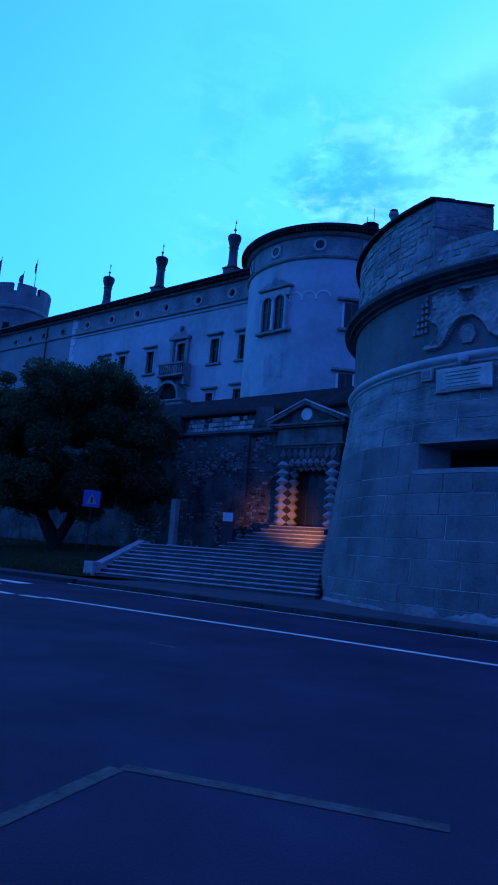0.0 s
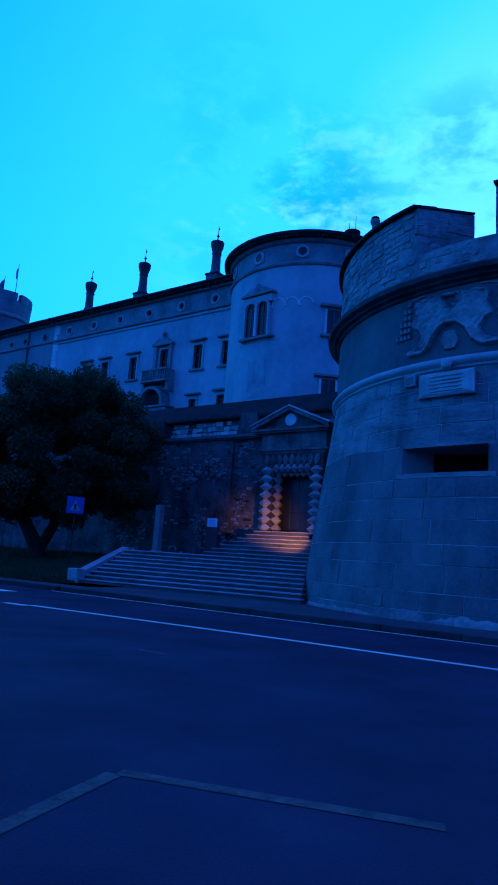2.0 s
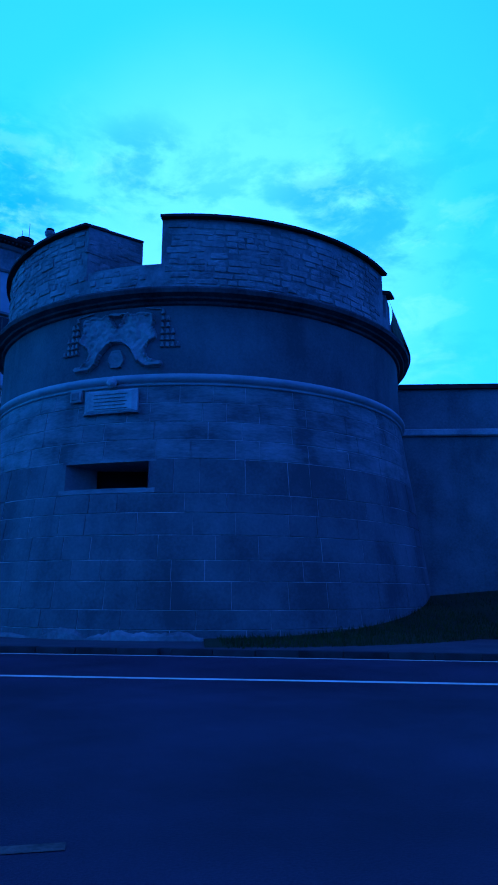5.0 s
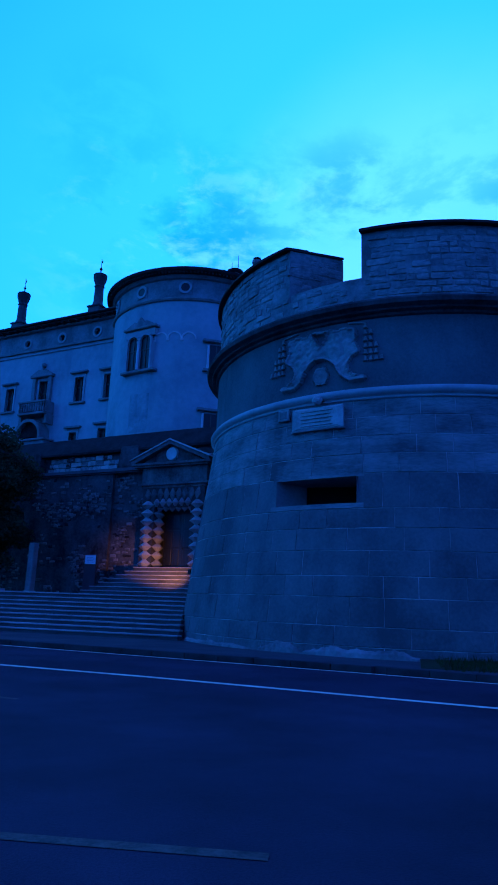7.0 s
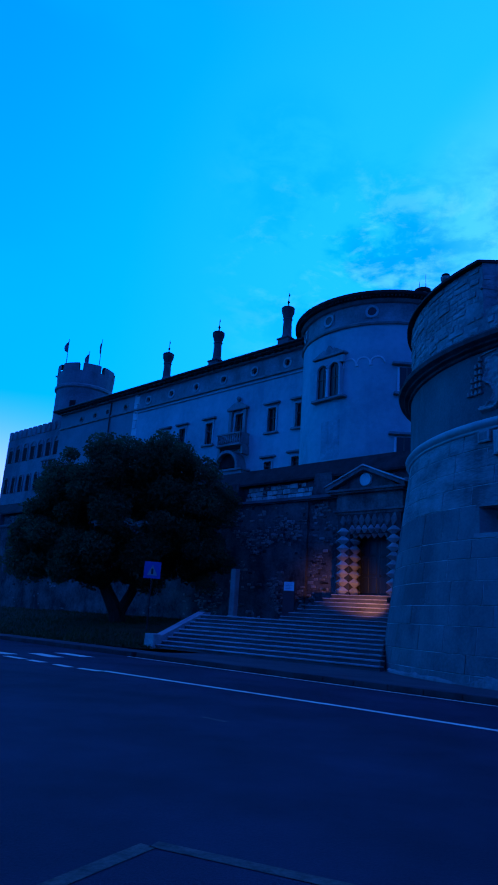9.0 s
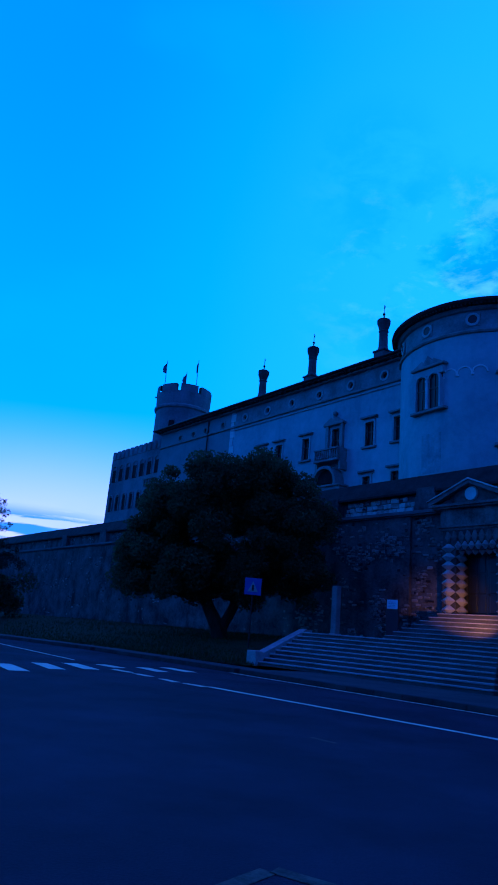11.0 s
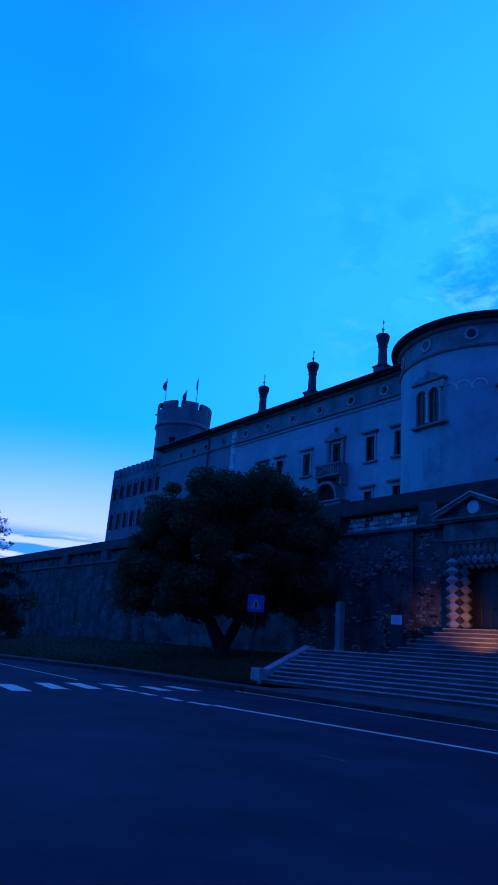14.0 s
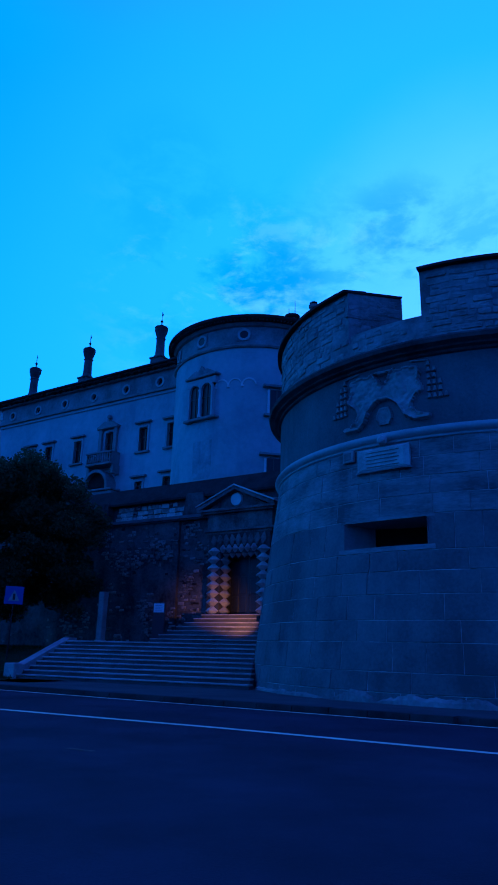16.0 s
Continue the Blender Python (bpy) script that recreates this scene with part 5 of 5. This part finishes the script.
part("column", lathe([(0.11, 16.75), (0.09, 16.95), (0.085, 18.4), (0.13, 18.56)], 10), "pale_trim", bif, "slender stone column", pose(0, -0.22, 0))
part("sill", box(-1.3, 1.3, -0.26, 0.4, 16.58, 16.748, bevel=0.03), "trim", bif)
part("cornice", box(-1.3, 1.3, -0.28, 0.4, 19.40, 19.55, bevel=0.03), "trim", bif)
part("pediment", prism([(-1.2, 19.55), (1.2, 19.55), (0.45, 19.95), (0.3, 19.82), (0, 20.2), (-0.3, 19.82), (-0.45, 19.95)], -0.2, 0.4), "frieze", bif)
for sgn in (-1, 1):
    part("pane", box(sgn * 0.48 - 0.38, sgn * 0.48 + 0.38, -0.06, -0.03, 16.78, 18.9), "glass", bif)
    part("mullion", box(sgn * 0.48 - 0.04, sgn * 0.48 + 0.04, -0.1, -0.062, 16.78, 18.9), "wood", bif)
    part("transom", box(sgn * 0.48 - 0.38, sgn * 0.48 + 0.38, -0.11, -0.064, 18.0, 18.08), "wood", bif)
placed(on_round(227.4) @ pose(0, 0, 17.65) @ Matrix.Scale(1.1, 4) @ pose(0, 0, -17.9), before)
# windows facing the bastion
for ang, z0, z1 in ((277.5, 16.4, 18.1), (276.0, 11.95, 13.35)):
    before = {o.name for o in scene.objects}
    w = part("window", box(-0.6, 0.6, -0.08, 0.3, z0, z1), "pale_trim", rt, "window under a flat stone hood")
    part("pane", box(-0.46, 0.46, -0.1, -0.06, z0, z1), "glass", w)
    part("hood", box(-0.95, 0.95, -0.3, 0.3, z1 + 0.15, z1 + 0.34, bevel=0.03), "trim", w)
    part("sill", box(-0.85, 0.85, -0.25, 0.3, z0 - 0.2, z0 - 0.01, bevel=0.02), "trim", w)
    part("mullion", box(-0.04, 0.04, -0.13, -0.1, z0, z1), "wood", w)
    placed(on_round(ang), before)
part("plaster_patch", lathe([(RR + 0.004, 12.1), (RR + 0.008, 12.2), (RR + 0.008, 14.6), (RR + 0.004, 14.75)], 12, 221.5, 236.5), "plaster_patch", rt, "damp darker patch of repaired plaster", smooth=True)
# faint blind arcade
b = bmesh.new()
for k, ang in enumerate((242.0, 251.0, 260.0)):
    c = arch(0, 18.45, 18.45, 0.42, -0.04, 0.1, 0.09)
    c.transform(on_round(ang))
    join(b, c)
    c = box(-0.35 - 0.2, -0.35, -0.05, 0.1, 18.3, 18.44)
    c.transform(on_round(ang))
    join(b, c)
part("blind_arcade", b, "pale_trim", rt, "shallow blind arches in the plaster")
# small roof turret behind, finials
tur = thing("roof_turret", "small round roof turret with iron finials", "turret", pose(8.3, 51.3, 0))
part("drum", lathe([(0.5, 22.0), (0.5, 28.5)], 20), "frieze", tur)
part("cap", lathe([(0.5, 28.45), (0.66, 28.6), (0.66, 28.8), (0.0, 29.1)], 20), "roof", tur)
for x in (-0.4, 0.35):
    part("finial", tube([(x * 0.7, 0, 28.8), (x * 0.7, 0, 30.0 + x)], [0.035, 0.015], 6), "iron", tur)

pin = thing("roof_chimney", "small dark chimney pot above the palace roof", "chimney", pose(10.1, 51.0, 0))
part("stack", lathe([(0.28, 22.0), (0.26, 29.4), (0.42, 29.6), (0.42, 29.85), (0.2, 29.95)], 8), "trim", pin)
part("cap", lathe([(0.34, 30.0), (0.34, 30.08), (0.0, 30.25)], 8), "roof", pin)

# ---- old wing with battlements, and the flag tower ----
old = thing("old_wing", "old castle wing with swallow battlements and a loggia", "castle building", PALACE @ pose(0, 1.5, 0))
part("wall", box(-45.6, -31.02, 0, 8, 0, 21.4), "far_wall", old, "dark weathered masonry")
for k in range(13):
    x = -45.4 + 1.12 * k
    part("merlon", box(x, x + 0.66, -0.1, 0.5, 21.4, 22.5, bevel=0.03), "far_wall", old)
for k in range(8):
    x = -45.0 + 1.75 * k
    part("recess", arch(x + 0.6, 18.4, 20.0, 0.5, -0.09, 0.1, 0.12), "trim", old)
    # Dark panes paint the unlit rooms behind these arches.
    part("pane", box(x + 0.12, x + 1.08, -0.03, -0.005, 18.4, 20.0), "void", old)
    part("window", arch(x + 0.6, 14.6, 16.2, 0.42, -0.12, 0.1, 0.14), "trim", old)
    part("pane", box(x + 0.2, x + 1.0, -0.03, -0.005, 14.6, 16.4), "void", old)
part("corbel_table", box(-36.0, -31.0, -0.6, 0.0, 17.6, 18.1, bevel=0.05), "trim", old)
for k in range(8):
    part("corbel", box(-35.9 + 0.6 * k, -35.65 + 0.6 * k, -0.5, 0.0, 16.9, 17.598), "trim", old)

flagt = thing("flag_tower", "round battlemented stone keep flying three flags", "castle tower", pose(-33.6, 88.9, 0))
part("wall", lathe([(3.85, 0), (3.85, 31.2)], 48), "far_wall", flagt, "dark weathered stone", smooth=True)
part("string_course", lathe([(3.8, 31.1), (4.1, 31.3), (4.12, 31.6), (3.9, 31.8)], 48), "trim", flagt)
part("gallery", lathe([(3.9, 31.7), (4.0, 33.7), (3.0, 33.7)], 48), "far_wall", flagt)
for k in range(8):
    part("merlon", lathe([(4.02, 33.65), (4.02, 34.75), (3.4, 34.75), (3.4, 33.65), (4.02, 33.65)], 6, 45 * k + 12, 45 * k + 49), "far_wall", flagt)
part("drain_spout", box(-4.6, -3.9, -0.1, 0.1, 33.9, 34.1), "trim", flagt)
part("window", box(-0.4, 0.4, -3.95, -3.6, 28.0, 29.2), "void", flagt)
for x, y, z, tilt in ((-2.7, -1.5, 39.3, 1.2), (-0.2, 0.5, 38.3, 1.2), (2.1, -1.2, 39.5, 0.5)):
    fl = thing("flag", "limp flag on a slender pole above the keep", "flag", flagt.matrix_basis @ pose(x, y, 0), group="flags on the keep")
    part("pole", tube([(0, 0, 34.4), (0, 0, z)], [0.06, 0.04], 6), "steel", fl)
    b = bmesh.new()
    prev = None
    for k in range(7):
        f = k / 6
        zt = z - 0.1 - 0.35 * f
        zb = z - 2.1 - (0.4 - tilt * 0.5) * f
        yy = 0.12 * math.sin(f * 7)
        cur = [b.verts.new((-0.55 * f * tilt, yy, zt - f * 0.9)), b.verts.new((-0.42 * f * tilt, yy, zb))]
        if prev:
            b.faces.new((prev[0], cur[0], cur[1], prev[1]))
        prev = cur
    part("cloth", b, "flag", fl, "drooping dark cloth")

# small battlement showing over the palace roof
sb = thing("roof_battlement", "small dark stepped battlement above the roof", "battlement", PALACE @ pose(-22.4, 9.6, 0))
for k in range(4):
    part("merlon", box(k * 0.9, k * 0.9 + 0.6, 0, 0.5, 20.0, 26.9 - 0.55 * (k % 2) - 0.3 * k), "far_wall", sb)

# far building at the end of the road
far = thing("far_building", "long low grey rendered building down the road", "building", pose(-62, 68, 0, 0, 0, 48))
part("wall", box(-30, 8, 0, 10, 0, 9.0), "far_wall", far)
part("ledge", box(-30.2, 8.2, -0.3, 10, 6.3, 6.6), "trim", far)
part("roof", prism([(-30.5, 9.0), (8.5, 9.0), (8.5, 9.35), (-30.5, 9.35)], -0.5, 10.5), "roof", far)
for k in range(9):
    part("window", box(-28 + 4 * k, -26.8 + 4 * k, -0.05, 0.02, 2.2, 4.0), "glass", far)

# ---- trees ----
def leaf_cloud(clumps, count, size, material, needle=False, seed=1):
    """Many small leaf triangles scattered in uneven clumps."""
    r = random.Random(seed)
    verts, faces = [], []
    for cx, cy, cz, rad, flat_k in clumps:
        for k in range(int(count * rad ** 2)):
            u, v = r.uniform(-1, 1), r.uniform(0, math.tau)
            d = rad * r.random() ** 0.45
            s = math.sqrt(1 - u * u)
            p = Vector((cx + d * s * math.cos(v), cy + d * s * math.sin(v), cz + d * u * flat_k))
            a = Vector((r.uniform(-1, 1), r.uniform(-1, 1), r.uniform(-0.7, 0.5))).normalized() * size * r.uniform(0.6, 1.4)
            c = a.cross(Vector((r.uniform(-1, 1), r.uniform(-1, 1), r.uniform(-1, 1)))).normalized() * size * (0.18 if needle else 0.45)
            i = len(verts)
            verts += [p, p + a * 0.5 + c, p + a, p + a * 0.5 - c]
            faces.append((i, i + 1, i + 2, i + 3))
    me = bpy.data.meshes.new("crown")
    me.from_pydata(verts, [], faces)
    me.materials.append(M[material])
    return me


def crown_part(me, parent, label):
    ob = new("crown", me)
    ob.parent = parent
    ob["label"] = label
    return ob


r = random.Random(11)
tree = thing("tree", "broad dark leafy tree with leaning forked trunks on the lawn", "tree", pose(-10.1, 36.8, 1.0))
part("trunk", tube([(0, 0, -0.3), (-0.2, 0, 0.5), (-0.9, 0.1, 1.6), (-1.7, 0.2, 3.2), (-2.6, 0.3, 5.0), (-3.3, 0.2, 6.5)], [0.5, 0.42, 0.34, 0.28, 0.2, 0.1], 9), "bark", tree)
part("limb", tube([(-0.1, 0, 0.3), (0.5, 0.2, 1.6), (0.9, 0.4, 3.4), (1.6, 0.3, 5.4), (2.4, 0.2, 7.2)], [0.3, 0.26, 0.22, 0.15, 0.08], 8), "bark", tree)
part("limb", tube([(-1.0, 0.1, 1.8), (-0.8, -0.6, 3.8), (-0.5, -1.2, 6.0), (-0.4, -1.4, 8.5)], [0.22, 0.18, 0.14, 0.06], 8), "bark", tree)
part("limb", tube([(-1.7, 0.2, 3.2), (-3.4, -0.6, 4.0), (-5.0, -0.8, 4.8), (-6.2, -0.6, 5.2)], [0.18, 0.14, 0.1, 0.05], 7), "bark", tree)
part("limb", tube([(1.2, 0.3, 4.2), (3.0, -0.4, 4.8), (4.4, -0.6, 5.6)], [0.16, 0.12, 0.05], 7), "bark", tree)
clumps = []
for k in range(270):
    t = r.uniform(0, math.tau)
    f = math.sqrt(r.random())
    x, y = -0.4 + 5.8 * f * math.cos(t), 3.9 * f * math.sin(t)
    ztop = 10.6 - 0.12 * (x - 1.3) ** 2 if x > 1.3 else 10.6 - 0.072 * (x - 1.3) ** 2
    zlow = 2.2 + 0.7 * noise.noise(Vector((x, y, 3)))
    z = r.uniform(zlow, max(zlow + 0.6, ztop - 0.9))
    clumps.append((x, y, z, r.uniform(0.5, 1.15), 0.72))
crown_part(leaf_cloud(clumps, 900, 0.15, "leaf", seed=3), tree, "uneven crown of small dark leaves")

con = thing("tree", "tall airy conifer beside the wall", "tree", pose(-32.7, 44.5, 0.6))
part("trunk", tube([(0, 0, -0.3), (0.1, 0, 4), (0, 0.1, 8), (0.05, 0, 11.6)], [0.32, 0.25, 0.15, 0.03], 8), "bark", con)
clumps = []
for k in range(520):
    h = 2.0 + 9.6 * r.random() ** 0.95
    reach = 4.7 * (1 - ((h - 2.0) / 9.9) ** 1.5) * (0.1 + 0.95 * r.random())
    t = r.uniform(0, math.tau)
    clumps.append((reach * math.cos(t), reach * math.sin(t), h, r.uniform(0.26, 0.5), 0.7))
    if k % 6 == 0:
        part("branch", tube([(0, 0, h - 0.5), (reach * 0.5 * math.cos(t), reach * 0.5 * math.sin(t), h - 0.2), (reach * math.cos(t), reach * math.sin(t), h)], [0.07, 0.045, 0.015], 5), "bark", con)
crown_part(leaf_cloud(clumps, 430, 0.12, "needle", seed=5), con, "open tiers of dark needles")

for x, y, w, h, sd in ((-30.5, 46.5, 3.2, 3.4, 21), (-34.6, 46.5, 3.4, 3.8, 22), (-36.5, 48.5, 2.6, 3.2, 23)):
    sh = thing("shrub", "dense dark rounded shrub under the conifer", "shrub", pose(x, y, 0.5), group="shrubs by the wall")
    part("stem", tube([(0, 0, -0.2), (0, 0, 1.5)], [0.08, 0.04], 5), "bark", sh)
    clumps = [(r.uniform(-w, w) * 0.6, r.uniform(-1, 1), r.uniform(0.4, h), r.uniform(0.7, 1.1), 0.8) for _ in range(22)]
    crown_part(leaf_cloud(clumps, 260, 0.2, "leaf", seed=sd), sh, "dense dark leaves")

ced = thing("tree", "dark cedar with drooping branch tips at the roadside", "tree", pose(-20.0, 17.7, 0.0))
part("trunk", tube([(0, 0, -0.1), (0, 0, 6), (0.1, 0, 13)], [0.4, 0.3, 0.12], 9), "bark", ced)
clumps = []
for k, (h, reach) in enumerate(((5.9, 4.2), (6.6, 4.0), (7.2, 3.6), (8.0, 3.5), (8.9, 3.0), (9.8, 2.7), (11.0, 2.0))):
    for t in (25, 60, 100, 150, 200, 250, 300, 345):
        t = radians(t + 23 * k)
        c, s = math.cos(t), math.sin(t)
        part("branch", tube([(0, 0, h), (reach * 0.5 * c, reach * 0.5 * s, h + 0.2), (reach * c, reach * s, h - 0.35)], [0.09, 0.06, 0.02], 5), "bark", ced)
        for f in (0.45, 0.6, 0.75, 0.88, 0.98):
            clumps.append((reach * f * c, reach * f * s, h + 0.15 - 0.45 * f * f, 0.42 * (1.25 - f * 0.6), 0.32))
crown_part(leaf_cloud(clumps, 1300, 0.2, "needle", True, seed=9), ced, "flat sprays of dark needles")

# ---- street things ----
sign = thing("road_sign", "square blue pedestrian crossing sign on a grey pole", "road sign", pose(-7.42, 32.2, -0.1, 0, 0, 13))
part("pole", tube([(0, 0.03, 0.3), (0, 0.03, 4.05)], [0.035, 0.035], 8), "iron", sign)
part("panel", box(-0.4, 0.4, -0.02, 0.0, 3.25, 4.05, bevel=0.006), "sign_blue", sign, "blue square sign panel")
part("symbol", prism([(-0.25, 3.4), (0.25, 3.4), (0, 3.9)], -0.027, -0.021), "steel", sign, "pale triangle symbol")
b = box(-0.05, 0.05, -0.032, -0.0275, 3.45, 3.72)
part("figure", b, "iron", sign, "small dark mark in the triangle")

stele = thing("pillar", "plain square grey stone pillar on the landing", "pillar", pose(-3.48, 32.95, top - 0.01, 0, 0, -35))
part("shaft", box(-0.16, 0.16, -0.16, 0.16, 0, 2.25, bevel=0.02), "trim", stele)
part("foot", box(-0.2, 0.2, -0.2, 0.2, 0, 0.06, bevel=0.01), "dressed", stele)

board = thing("notice_board", "maroon notice board with a white panel before the wall", "notice board", pose(-0.97, 36.2, top - 0.01, 0, 0, -20))
part("back", box(-0.33, 0.33, 0.0, 0.06, 0.05, 2.04, bevel=0.01), "maroon", board)
part("panel", box(-0.29, 0.29, -0.02, -0.004, 1.54, 2.0, bevel=0.004), "white", board, "white paper panel")
for k in range(4):
    part("line_of_writing", box(-0.2, 0.2 - 0.06 * (k % 2), -0.0235, -0.0205, 1.64 + 0.08 * k, 1.655 + 0.08 * k), "steel", board)
for x in (-0.28, 0.28):
    part("post", box(x - 0.03, x + 0.03, 0.06, 0.12, 0.0, 1.95), "iron", board)

bench = thing("bench", "pale stone bench on the lawn by the road", "bench", pose(-35.4, 43.4, 0.5, 0, 0, 30) @ Matrix.Scale(0.7, 4))
part("seat", box(-0.9, 0.9, -0.25, 0.25, 0.38, 0.5, bevel=0.02), "trim", bench)
part("backrest", box(-0.9, 0.9, 0.2, 0.3, 0.5, 0.95, bevel=0.02), "trim", bench)
for x in (-0.7, 0.7):
    part("leg", box(x - 0.1, x + 0.1, -0.2, 0.2, -0.15, 0.38), "trim", bench)

# ---- portal lamp ----
lamp = thing("floodlight", "small warm floodlight fixed to the flank of the bastion", "lamp", pose(3.36, 27.75, 2.55, 0, 0, 20))
part("bracket", box(0.02, 0.5, -0.03, 0.03, 0.0, 0.06), "iron", lamp)
part("housing", box(-0.1, 0.1, -0.1, 0.1, 0.0, 0.2, bevel=0.02), "iron", lamp)
part("lens", box(-0.08, 0.08, 0.1, 0.106, 0.03, 0.17), "lamp", lamp, "glowing amber lens")
data = bpy.data.lights.new("portal_light", "SPOT")
data.energy, data.color, data.shadow_soft_size = 1150, (1.0, 0.38, 0.12), 0.08
data.spot_size, data.spot_blend = radians(36), 1.0
light = new("portal_light", data)
light.matrix_basis = look((3.3, 27.92, 2.68), WALL @ Vector((0.1, -1.4, 3.0)))

# ---- grass on the lawn ----
def lawn_height(p, q, f):
    return 0.12 + (q.z - 0.12) * (1 - (1 - f) ** 2)


gr = random.Random(8)
verts, faces = [], []
for k in range(26000):
    i = gr.choice((0, 0, 0, 1, 1, 2, 3, 4))
    s = gr.random()
    x, y = inner[i][0] + (inner[i + 1][0] - inner[i][0]) * s, inner[i][1] + (inner[i + 1][1] - inner[i][1]) * s
    p = Vector((x, y, 0.16))
    lx = (WALL.inverted() @ p).x
    q = WALL @ Vector((lx, 0.4, 1.3))
    f = gr.random() ** 1.3 * 0.98
    v = p.lerp(q, f)
    v.z = lawn_height(p, q, f) - 0.04
    d = Vector((gr.uniform(-1, 1), gr.uniform(-1, 1), 0)) * 0.06
    h = gr.uniform(0.08, 0.2)
    n0 = len(verts)
    verts += [v - d * 0.4, v + d * 0.4, v + d + Vector((0, 0, h))]
    faces.append((n0, n0 + 1, n0 + 2))
me = bpy.data.meshes.new("grass")
me.from_pydata(verts, [], faces)
me.materials.append(M["grass"])
tagged(new("grass", me), "short dark lawn grass", "grass", kind="stuff")

# ---- kerb stones, the nearest stretch as pieces ----
kerb = thing("kerb", "granite kerb stones along the pavement", "kerb", kind="structure")
b = box(-0.495, 0.495, -0.15, 0.15, -0.1, 0.155, bevel=0.015)
kerb_mesh = bpy.data.meshes.new("kerb_stone")
b.to_mesh(kerb_mesh)
b.free()
kerb_mesh.materials.append(M["kerb"])
for (x0, y0), (x1, y1) in zip(KERB[:-1], KERB[1:]):
    a, c = Vector((x0, y0)), Vector((x1, y1))
    length = (c - a).length
    t = (c - a) / length
    ang = math.degrees(math.atan2(t.y, t.x))
    side = Vector((t.y, -t.x)) * 0.15
    k = 0.5
    while k < length:
        p = a + t * k + side
        if -40 < p.x < 26:
            piece("kerb_stone", kerb_mesh, kerb, pose(p.x, p.y, rng.uniform(-0.006, 0.006), 0, 0, ang))
        k += 1.0
